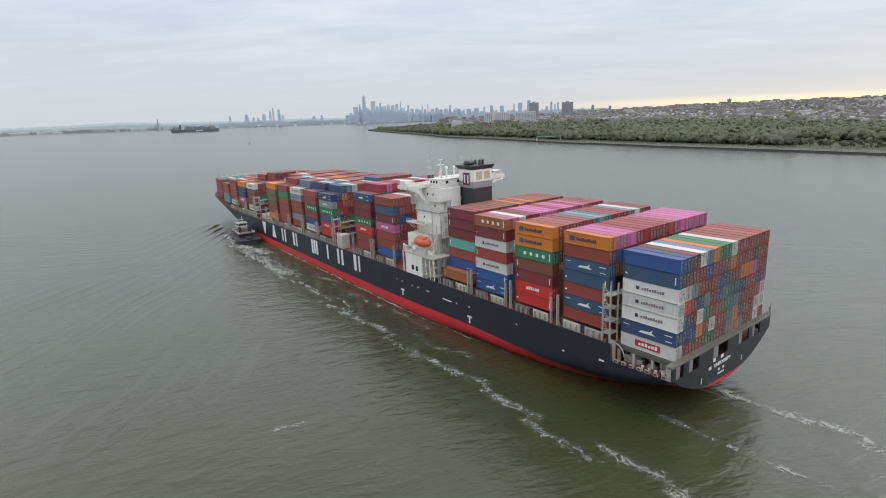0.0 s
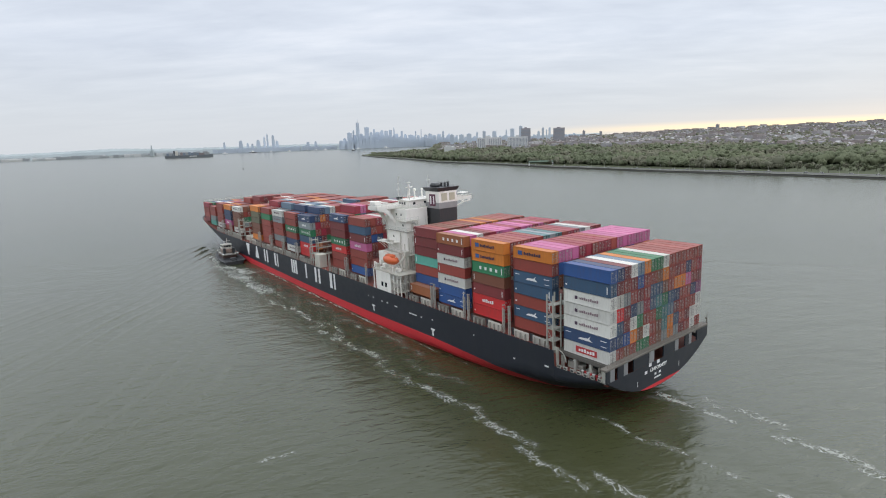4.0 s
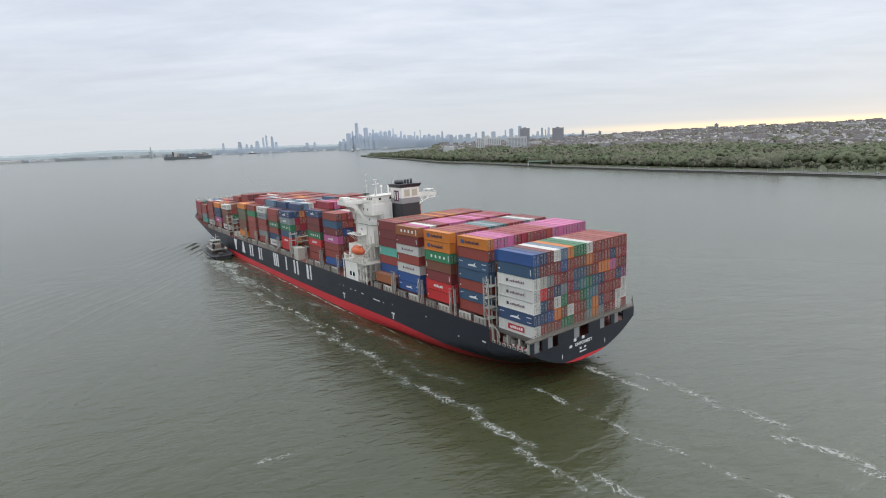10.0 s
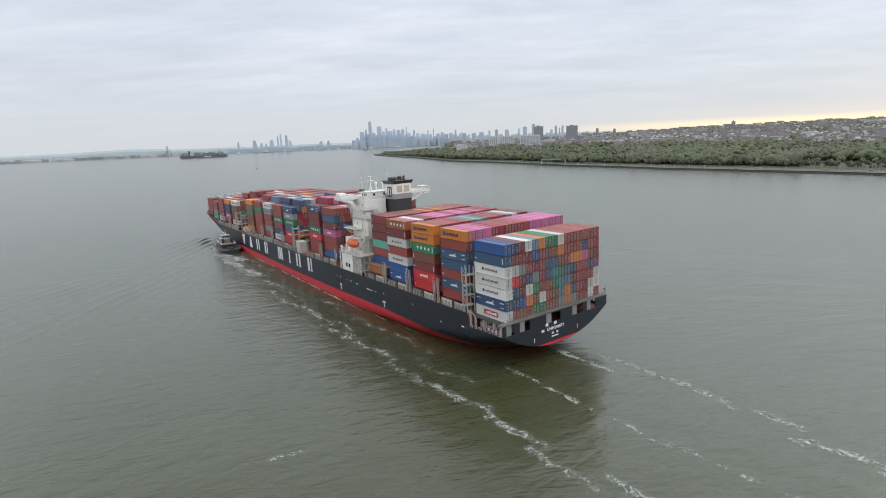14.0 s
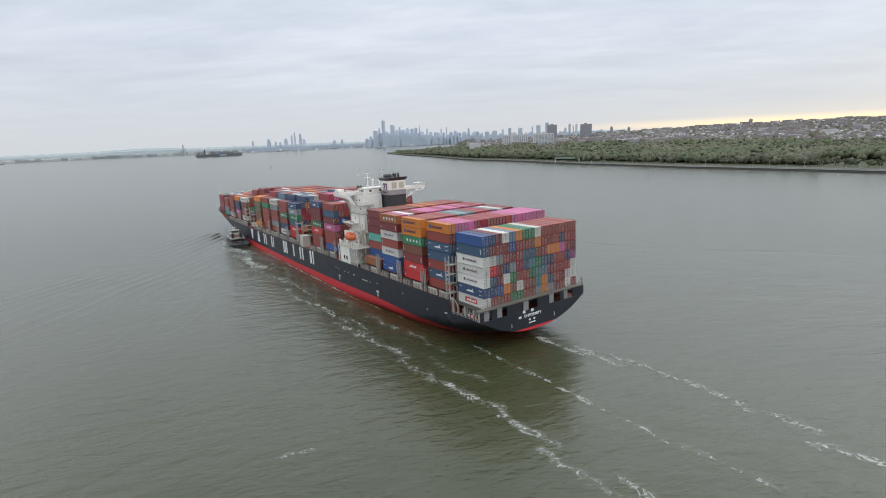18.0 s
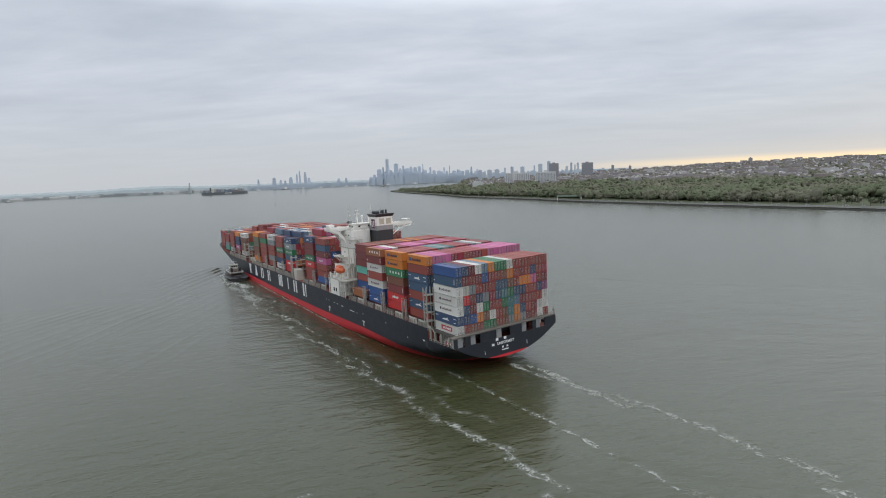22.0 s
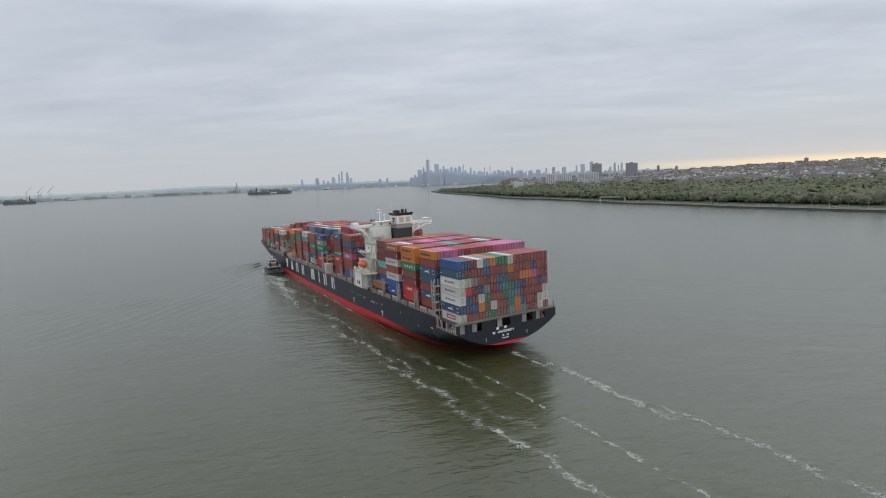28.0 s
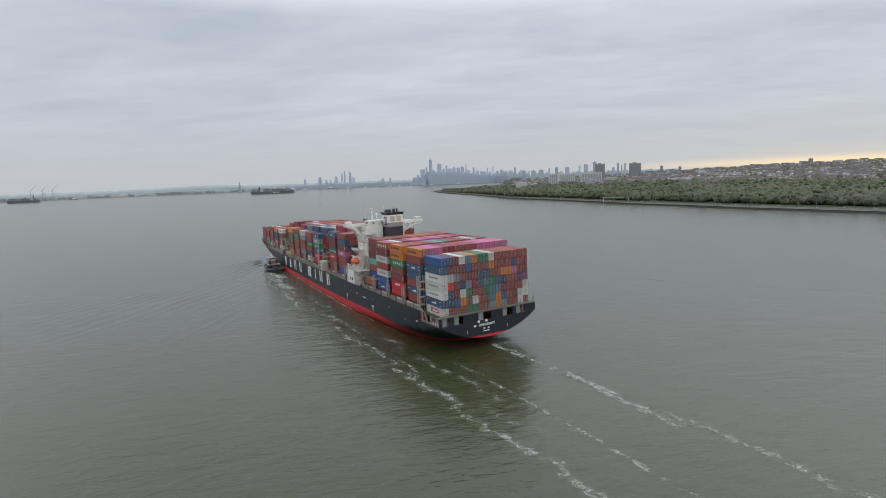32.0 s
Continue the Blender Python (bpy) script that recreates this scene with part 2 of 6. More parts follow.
# both leaf colours raised to paint in the haze over the woods
LEAF = leafy("spring_leaves", (0.098, 0.114, 0.070), (0.140, 0.152, 0.092))
LEAF_BROWN = leafy("budding_twigs", (0.110, 0.114, 0.080), (0.154, 0.148, 0.105))
BARK = paint("bark", (0.07, 0.06, 0.05), 0.85, vary=0.2, grain=1.0)
GRASS = paint("park_grass", (0.088, 0.098, 0.060), 1.0, vary=0.3, grain=0.03, dirt=0.2, dirt_colour=(0.13, 0.12, 0.09))
STONE = paint("seawall_stone", (0.050, 0.050, 0.046), 0.85, vary=0.3, grain=0.15, bump=0.4, bump_scale=0.6)
WALKWAY = paint("promenade_paving", (0.20, 0.20, 0.185), 0.85, vary=0.15, grain=0.1)
ASPHALT = paint("asphalt", (0.13, 0.13, 0.13), 0.85, vary=0.2, grain=0.1)


# ---- mesh helpers ----
def mesh_ob(name, verts, faces, material, parent=None, smooth=False):
    me = bpy.data.meshes.new(name)
    me.from_pydata([tuple(v) for v in verts], [], [tuple(f) for f in faces])
    for m in material if isinstance(material, (list, tuple)) else [material]:
        me.materials.append(m)
    if smooth:
        me.shade_smooth()
    ob = new(name, me)
    ob.parent = parent
    return ob


def part(name, bm, material, parent, label="", smooth=False):
    me = bpy.data.meshes.new(name)
    bmesh.ops.recalc_face_normals(bm, faces=bm.faces)
    bm.to_mesh(me)
    bm.free()
    for m in material if isinstance(material, (list, tuple)) else [material]:
        me.materials.append(m)
    if smooth:
        me.shade_smooth()
    ob = new(name, me)
    ob.parent = parent
    return tagged(ob, label)


def box(bm, x0, x1, y0, y1, z0, z1, bevel=0.0, at=None):
    m = Matrix.Translation(((x0 + x1) / 2, (y0 + y1) / 2, (z0 + z1) / 2)) @ Matrix.Diagonal((x1 - x0, y1 - y0, z1 - z0, 1))
    if at is not None:
        m = at @ m
    made = bmesh.ops.create_cube(bm, size=1, matrix=m)
    if bevel:
        edges = {e for v in made["verts"] for e in v.link_edges}
        bmesh.ops.bevel(bm, geom=list(edges), offset=bevel, segments=1, affect="EDGES")
    return bm


def tube(bm, a, b, r, r2=None, sides=8):
    a, b = Vector(a), Vector(b)
    d = b - a
    m = Matrix.Translation((a + b) / 2) @ d.to_track_quat("Z", "Y").to_matrix().to_4x4()
    bmesh.ops.create_cone(bm, cap_ends=True, segments=sides, radius1=r, radius2=r if r2 is None else r2, depth=d.length, matrix=m)
    return bm


def blank():
    return bmesh.new()


# ---- water ----
def water_material():
    m = bpy.data.materials.new("murky_harbour_water")
    m.use_nodes = True
    t = m.node_tree
    b = t.nodes["Principled BSDF"]
    co = t.nodes.new("ShaderNodeTexCoord").outputs["Object"]
    silt = node(t, "ShaderNodeTexNoise", Scale=0.012, Detail=4.0, Roughness=0.6)
    link(t, co, silt.inputs["Vector"])
    r = ramp(t, [(0.3, (0.038, 0.042, 0.0165)), (0.7, (0.050, 0.054, 0.0255))], silt.outputs[0])
    link(t, r.outputs[0], b.inputs["Base Color"])
    b.inputs["Roughness"].default_value = 0.2
    b.inputs["IOR"].default_value = 1.42
    b.inputs["Specular Tint"].default_value = (0.95, 0.99, 1.0, 1.0)
    height = None
    for scale, sx, amp, rot, det in ((0.05, 1.8, 0.45, 30, 2.0), (0.14, 2.3, 0.32, 24, 3.0), (0.5, 1.9, 0.11, 12, 3.0), (1.9, 1.4, 0.022, 38, 2.0)):
        mp = node(t, "ShaderNodeMapping")
        mp.vector_type = "TEXTURE"                     # long crests lie along the turned first axis
        mp.inputs["Rotation"].default_value = (0, 0, radians(rot))
        mp.inputs["Scale"].default_value = (1 / scale, 1 / (scale * sx), 1 / scale)
        link(t, co, mp.inputs[0])
        n = node(t, "ShaderNodeTexNoise", Scale=1.0, Detail=det, Roughness=0.55, Distortion=0.3)
        link(t, mp.outputs[0], n.inputs["Vector"])
        h = math_node(t, "MULTIPLY", n.outputs[0], amp)
        height = h if height is None else math_node(t, "ADD", height, h)
    # short chop nearby, flattened with distance so the far water reflects brighter
    far = t.nodes.new("ShaderNodeVectorMath")
    far.operation = "LENGTH"
    link(t, t.nodes.new("ShaderNodeNewGeometry").outputs["Position"], far.inputs[0])
    calm = ramp(t, [(0.055, 1.0), (0.12, 0.7), (0.3, 0.52)], math_node(t, "DIVIDE", far.outputs["Value"], 4000.0))
    height = math_node(t, "MULTIPLY", height, calm.outputs[0])
    bp = node(t, "ShaderNodeBump", Strength=1.0, Distance=1.0)
    link(t, height, bp.inputs["Height"])
    link(t, bp.outputs[0], b.inputs["Normal"])
    return m


WATER = water_material()


def build_water():
    verts, faces = [(0, 0, 0)], []
    rings, n = [60, 130, 220, 350, 550, 850, 1300, 2000, 3000, 4000, 4880], 96
    for r in rings:
        for k in range(n):
            a = 2 * math.pi * k / n
            verts.append((r * math.cos(a), r * math.sin(a), 0))
    for k in range(n):
        faces.append((0, 1 + k, 1 + (k + 1) % n))
    for i in range(len(rings) - 1):
        for k in range(n):
            a, b = 1 + i * n + k, 1 + i * n + (k + 1) % n
            faces.append((a, a + n, b + n, b))
    tagged(mesh_ob("water", verts, faces, WATER, smooth=True), "murky grey-green harbour water with short ripples", "water", kind="structure")


build_water()


# ---- container ship: hull ----
ship = new("container_ship")
tagged(ship, "large black container ship with red boot-top, fully laden with stacked containers", "ship")
DECK = 14.1


MOOR = 9.6                                            # the open mooring deck at the stern


def deck_z(x):
    if x < 12.7:
        return MOOR + 0.8
    return DECK + 4.6 * max(0.0, (x - 262) / 60) ** 1.6


def lerp_table(table, x):
    if x <= table[0][0]:
        return table[0][1]
    for (x0, a), (x1, b) in zip(table, table[1:]):
        if x <= x1:
            return a + (b - a) * (x - x0) / (x1 - x0)
    return table[-1][1]


# the run aft: bottom on the centre line, height of full breadth, roundness
BOTTOM = [(-2, 4.2), (4, 3.2), (12, 0.0), (18, -2.0), (26, -4.0), (36, -6.5), (48, -8.5), (60, -10.0), (80, -12.0)]
FULL = [(-2, 10.8), (6.6, 8.0), (16.6, 6.4), (25, 5.3), (36, 4.2), (48, 3.3), (60, 2.8), (80, 1.2), (95, -3.0)]
ROUND = [(-2, 0.45), (36, 0.5), (48, 0.5), (60, 0.6), (80, 0.4), (95, 0.2)]


# the entrance forward, by height: where the sides begin to close in, and how full they stay
SHOULDER = [(0, 190), (0.245, 217), (0.42, 236), (0.65, 254), (0.8, 268), (1, 287)]
FULLNESS = [(0, 1.5), (0.245, 1.7), (0.42, 2.1), (0.7, 2.8), (1, 3.5)]


def keel_z(x):
    return lerp_table(BOTTOM, x)


def half_breadth(x, z):
    """Half the hull's width at the length x and height z."""
    keel = keel_z(x)
    deck = 20.3 + 1.1 * min(1.0, max(0.0, (x + 2) / 22))
    up = min(1.0, max(0.0, (z - keel) / (lerp_table(FULL, x) - keel)))
    b = deck * up ** lerp_table(ROUND, x)
    # bow: fine at the waterline, flared towards the deck
    h = min(1.0, max(0.0, (z + 2) / (DECK + 6)))
    start, end = lerp_table(SHOULDER, h), 303 + 36 * h ** 1.2
    if x > start:
        f = min(1.0, (x - start) / (end - start))
        b *= max(0.0, 1 - f ** lerp_table(FULLNESS, h)) ** (0.8 - 0.2 * h)
    return b


def stations():
    xs = [-1, -0.4, 0.5, 3, 6, 9, 12.6, 12.8, 15, 18, 22, 26, 29, 32, 36, 41, 46, 51, 58, 65, 72]
    xs += list(range(80, 211, 15)) + list(range(215, 300, 7)) + [302, 306, 310, 314, 318, 321, 324, 326.5, 328.5, 330, 331.5, 333.5, 335, 336.5, 337.6]
    return xs


def hull_skin(z_of, rows, material, name, label=""):
    xs, verts, faces = stations(), [], []
    for x in xs:
        for r in range(rows + 1):
            z = z_of(x, r / rows)
            verts.append((x, half_breadth(x, z), z))
        for r in range(rows + 1):
            z = z_of(x, r / rows)
            verts.append((x, -half_breadth(x, z), z))
    w = 2 * (rows + 1)
    for i in range(len(xs) - 1):
        for r in range(rows):
            a = i * w + r
            faces.append((a, a + w, a + w + 1, a + 1))
            a += rows + 1
            faces.append((a, a + 1, a + w + 1, a + w))
    base = len(verts)
    verts += verts[:w]
    faces.append(tuple([base + r for r in range(rows + 1)] + [base + rows + 1 + r for r in range(rows, -1, -1)]))
    ob = mesh_ob(name, verts, faces, material, ship, smooth=True)
    return tagged(ob, label)


def line_z(x):
    """Top of the red boot-top."""
    return lerp_table([(-2, 5.05), (0.5, 4.7), (4, 3.9), (8, 2.6), (12, 1.5), (17, 1.9), (22, 3.6), (26, 4.3), (36, 4.7), (58, 5.05), (75, 4.9), (97, 4.55), (140, 4.6), (165, 4.9), (198, 5.5), (230, 6.2), (300, 7.0)], x)


hull_skin(lambda x, f: line_z(x) + (deck_z(x) - line_z(x)) * f, 10, HULL_BLACK, "topside", "black painted hull side")
hull_skin(lambda x, f: max(keel_z(x), -6) + (line_z(x) - max(keel_z(x), -6)) * f ** 1.7, 10, HULL_RED, "boot_top", "red antifouling paint band along the waterline")


def deck_plate():
    xs = [x for x in stations() if x < 334]
    verts, faces = [], []
    for x in xs:
        z = deck_z(x) - 0.9
        b = max(0.05, half_breadth(x, z) - 0.15)
        verts += [(x, b, z), (x, -b, z)]
    for i in range(len(xs) - 1):
        faces.append((2 * i, 2 * i + 1, 2 * i + 3, 2 * i + 2))
    tagged(mesh_ob("main_deck", verts, faces, DECK_RED, ship), "oxide red steel deck")


deck_plate()

# ---- container bays: first length of each bay, aft end first ----
ROWS, WIDE, TIER = 15, 2.44, 2.93
BAYS = [  # x of the aft end, foot of the stack, port column from the top down
    (0.0, 13.5, "blue steel white white white navy white"),
    (15.6, 15.3, "orange rust steel steel rust steel rust"),
    (31.2, 15.3, "orange orange green brown maroon red red"),
    (46.6, 15.3, "tan maroon white rust white blue blue"),
    (61.6, 15.3, "maroon maroon teal rust blue tan"),
    (100.2, 15.6, "rust steel maroon pink rust rust blue"),
    (115.6, 15.6, "navy maroon maroon green red rust rust"),
    (146.6, 15.8, "navy grey green steel red red"),
    (162.0, 15.8, "rust rust green rust navy white"),
    (177.4, 15.8, "white grey rust rust grey rust"),
    (193.2, 15.8, "rust green rust rust rust rust"),
    (208.8, 15.8, "orange olive olive brown brown orange"),
    (240.8, 16.2, "white brown brown brown white"),
    (257.0, 16.2, "orange navy navy pink rust"),
    (272.6, 16.2, "rust rust rust rust white"),
    (288.6, 16.2, "rust rust grey teal"),
    (302.2, 17.6, "crimson rust rust maroon"),
]


def on_ship(name, bm, material, label="", parent=None):
    return part(name, bm, material, parent or ship, label)


# stern: bulkhead, transom plates with mooring openings, cargo beam
def stern():
    on_ship("stern_bulkhead", box(blank(), 12.85, 13.15, -20.6, 20.6, MOOR - 0.1, DECK - 0.2), BEAM_RUST, "grey steel bulkhead at the mooring deck")
    low, high = MOOR + 0.82, 13.25
    cuts = [(20.6, 19.3), (16.6, 14.6), (10.9, 5.2), (-0.8, -5.6), (-10.2, -11.8), (-15.6, -20.6)]
    for a, b in cuts:
        on_ship("transom_plate", box(blank(), -1.0, -0.7, b, a, low, high), HULL_BLACK)
    for y, w in ((18.2, 1.0), (13.4, 0.9), (3.4, 1.0), (-7.0, 0.9), (-13.0, 0.8)):
        on_ship("mooring_screen", box(blank(), -0.6, -0.45, y - w, y + w, MOOR - 0.05, high), FUNNEL_GREY, "pale grey panel behind a mooring opening")
    on_ship("mooring_wall", box(blank(), 5.6, 5.8, -17.6, 16.0, MOOR - 0.05, 12.9), DARK, "dark steel wall inside the mooring deck")
    on_ship("mooring_deck", box(blank(), -0.6, 12.7, -19.6, 19.6, MOOR - 0.2, MOOR - 0.06), DECK_RED, "oxide red mooring deck")
    on_ship("stern_beam", box(blank(), -1.35, 0.1, -20.1, 21.4, 13.3, 13.8, 0.06), BEAM_RUST, "weathered grey steel beam under the aft containers")
    for k in range(28):
        y = -20.0 + 40.5 * k / 27
        on_ship("rail_post", box(blank(), -1.2, -1.12, y - 0.04, y + 0.04, 13.8, 14.8), BEAM_RUST)
    for z in (14.3, 14.8):
        on_ship("stern_rail", box(blank(), -1.2, -1.14, -20.0, 20.5, z - 0.04, z + 0.02), BEAM_RUST)
    # arched frame, pipes and lockers round the open mooring deck
    arch = box(blank(), 12.2, 13.4, 19.9, 20.3, MOOR + 0.5, 14.6)
    for k in range(6):
        a0, a1 = k * math.pi / 12, (k + 1) * math.pi / 12
        tube(arch, (12.6 - 2.6 * math.sin(a0), 20.1, 11.8 + 2.4 * math.cos(a0)), (12.6 - 2.6 * math.sin(a1), 20.1, 11.8 + 2.4 * math.cos(a1)), 0.13, sides=6)
    on_ship("arched_frame", arch, LASH, "pale grey arched frame at the end of the hull side")
    for k, (x, y, w, h) in enumerate(((10.8, 17.0, 0.9, 1.5), (8.2, 16.8, 0.7, 1.1), (7.0, 18.2, 0.5, 0.8), (5.2, 17.2, 0.8, 1.3), (2.2, 17.6, 0.6, 1.0))):
        on_ship("deck_locker", box(blank(), x - w, x + w, y - 0.5, y + 0.5, MOOR - 0.1, MOOR + h, 0.05), (LASH, CREAM, BEAM_RUST)[k % 3])
    for k in range(7):
        x = 1.6 + k * 1.7
        on_ship("rope_coil", tube(blank(), (x, 16.0 + (k % 2) * 0.7, MOOR - 0.1), (x, 16.0 + (k % 2) * 0.7, MOOR + 0.45), 0.55, 0.4, 9), (BEAM_RUST, LASH)[k % 2])
    for x in (3.0, 6.0, 9.0, 11.4):
        on_ship("deckhead_pipe", tube(blank(), (x, 17.2, MOOR), (x, 17.2, 12.8), 0.12, sides=5), BEAM_RUST)
    staff = tube(blank(), (-1.0, -19.8, 13.8), (-1.2, -19.8, 16.6), 0.1, 0.06, 5)
    tube(staff, (-1.1, -19.8, 15.0), (-1.1, -19.2, 15.4), 0.2, sides=6)
    on_ship("ensign_staff", staff, BEAM_RUST, "short staff with a stern light")
    for side in (1, -1):
        on_ship("cargo_girder", box(blank(), -0.2, 13.0, side * 18.4 - 0.5, side * 18.4 + 0.5, 12.6, 13.45), BEAM_DARK)
        for x in (0.2, 4.4, 8.6, 12.2):
            on_ship("girder_pillar", box(blank(), x - 0.28, x + 0.28, side * 18.6 - 0.28, side * 18.6 + 0.28, MOOR - 0.1, 12.6), LASH)
        on_ship("corner_plate", box(blank(), -0.65, 0.4, side * 20.2 - 0.12, side * 20.2 + 0.12, MOOR + 0.6, 13.25), LASH, "pale grey corner plate")
        for k in range(7):
            x = 0.8 + k * 1.75
            b = half_breadth(x, MOOR + 0.8)
            on_ship("bulwark_frame", box(blank(), x - 0.5, x + 0.5, side * b - 0.14, side * b + 0.10, MOOR + 0.75, MOOR + 1.45), LASH)
            part("fairlead", box(blank(), x - 0.34, x + 0.34, side * b - 0.2, side * b + 0.16, MOOR + 0.9, MOOR + 1.3), DARK, ship)
    on_ship("cargo_platform", box(blank(), -0.2, 13.0, -17.8, 17.8, 12.9, 13.3), DARK)
    for k, (x, y) in enumerate(((3.2, 15.2), (6.8, 13.2), (9.8, 15.8), (4.6, -14.0), (9.0, -15.0))):
        w = blank()
        tube(w, (x, y - 1.1, MOOR + 1.0), (x, y + 1.1, MOOR + 1.0), 0.75, sides=14)
        tube(w, (x, y - 1.25, MOOR + 1.0), (x, y - 1.1, MOOR + 1.0), 1.05, sides=14)
        tube(w, (x, y + 1.1, MOOR + 1.0), (x, y + 1.25, MOOR + 1.0), 1.05, sides=14)
        box(w, x - 0.8, x + 0.8, y - 1.5, y + 1.5, MOOR - 0.1, MOOR + 0.3)
        on_ship("mooring_winch", w, (CREAM, DECK_RED)[k % 2], "mooring winch with a drum")
    for k in range(8):
        x, y = 1.2 + k * 0.75, 18.9
        b = tube(blank(), (x, y, MOOR - 0.1), (x, y, MOOR + 1.0), 0.2, sides=8)
        tube(b, (x, y, MOOR + 0.95), (x, y, MOOR + 1.1), 0.3, sides=8)
        on_ship("bollard", b, (MARK_RED, MARK_WHITE)[k % 2])


stern()


def wording(name, words, size, m, material, label=""):
    c = bpy.data.curves.new(name, "FONT")
    c.body, c.size, c.align_x, c.align_y, c.extrude, c.offset = words, size, "CENTER", "CENTER", 0.02, size * 0.03
    tmp = bpy.data.objects.new(name, c)
    me = bpy.data.meshes.new_from_object(tmp)
    bpy.data.objects.remove(tmp)
    me.materials.append(material)
    ob = new(name, me)
    ob.parent, ob.matrix_basis = ship, m
    return tagged(ob, label)


AFT_FACE = Matrix(((0, 0, -1, 0), (-1, 0, 0, 0), (0, 1, 0, 0), (0, 0, 0, 1)))       # text to the reader behind the stern
wording("stern_name", "UNIFORMITY", 1.15, Matrix.Translation((-1.03, 1.2, 8.6)) @ AFT_FACE, MARK_WHITE, "white painted ship's name on the transom")
on_ship("name_bar", box(blank(), -1.05, -1.0, 5.7, 6.7, 8.25, 8.95), MARK_WHITE)
for y in (4.6, 1.4):
    on_ship("name_bar", box(blank(), -1.05, -1.0, y - 0.5, y + 0.5, 9.6, 10.4), MARK_WHITE)
for y in (2.4, 0.6):
    on_ship("name_bar", box(blank(), -1.05, -1.0, y - 0.35, y + 0.35, 7.0, 7.55), MARK_WHITE)
on_ship("name_bar", box(blank(), -1.05, -1.0, 0.2, 2.8, 6.15, 6.5), MARK_WHITE)
for y in (9.4, -7.6):
    on_ship("draught_mark", box(blank(), -1.05, -1.0, y - 0.08, y + 0.08, 6.2, 7.4), MARK_WHITE)
for x in (92.3, 58.4):
    mark = box(blank(), x - 0.95, x + 0.95, 21.38, 21.45, 7.2, 7.75)
    box(mark, x - 0.32, x + 0.32, 21.38, 21.45, 5.6, 7.2)
    on_ship("tug_mark", mark, MARK_WHITE, "white letter T marking a push point")
    on_ship("tug_mark_dot", box(blank(), x - 0.25, x + 0.25, 21.38, 21.44, 10.2, 10.6), MARK_WHITE)
# the big name on the side: plain white blocks, wedges and rings of its size
def side_shape(x, outline, holes=()):
    """One flat white plate on the port side, outline in lengths and heights from the middle of its foot."""
    bm = blank()
    loops = [outline, *holes]
    edges = []
    for loop in loops:
        vs = [bm.verts.new((x - u, half_breadth(x - u, 7.5 + w) + 0.06, 7.5 + w)) for u, w in loop]
        edges += [bm.edges.new((p, q)) for p, q in zip(vs, vs[1:] + vs[:1])]
    bmesh.ops.triangle_fill(bm, use_beauty=True, use_dissolve=False, edges=edges)
    ext = bmesh.ops.extrude_face_region(bm, geom=list(bm.faces))
    for v in ext["geom"]:
        if isinstance(v, bmesh.types.BMVert):
            v.co.y -= 0.16
    on_ship("side_marking", bm, MARK_WHITE, "white painted shape on the hull side")


def side_bar(x, w=1.35):
    side_shape(x, [(-w / 2, 0), (w / 2, 0), (w / 2, 6), (-w / 2, 6)])


side_shape(221.3, [(-0.7, 0), (0.7, 0), (2.6, 6), (-2.6, 6)])
side_shape(208.0, [(-2.6, 0), (2.6, 0), (0.8, 6), (-0.8, 6)])
for x in (195.0, 160.2, 136.4):
    for u in (-2.3, 0, 2.3) if x == 160.2 else (-1.7, 1.7):
        side_bar(x + u, 1.6)
side_bar(147.6)
for x in (181.4, 122.8):
    side_bar(x + 1.5, 2.0)
    side_bar(x - 1.6, 1.2)
for x, z, w in ((86.5, 10.2, 0.7), (83.2, 10.3, 0.9), (78.0, 10.2, 1.6), (68.5, 9.8, 4.2), (64.0, 9.9, 0.5), (40.0, 10.6, 0.5), (25.0, 8.6, 0.6), (14.6, 9.8, 1.2), (95.5, 10.4, 0.5)):
    on_ship("hull_mark", box(blank(), x - w / 2, x + w / 2, 21.35, 21.43, z - 0.18, z + 0.18), MARK_WHITE)


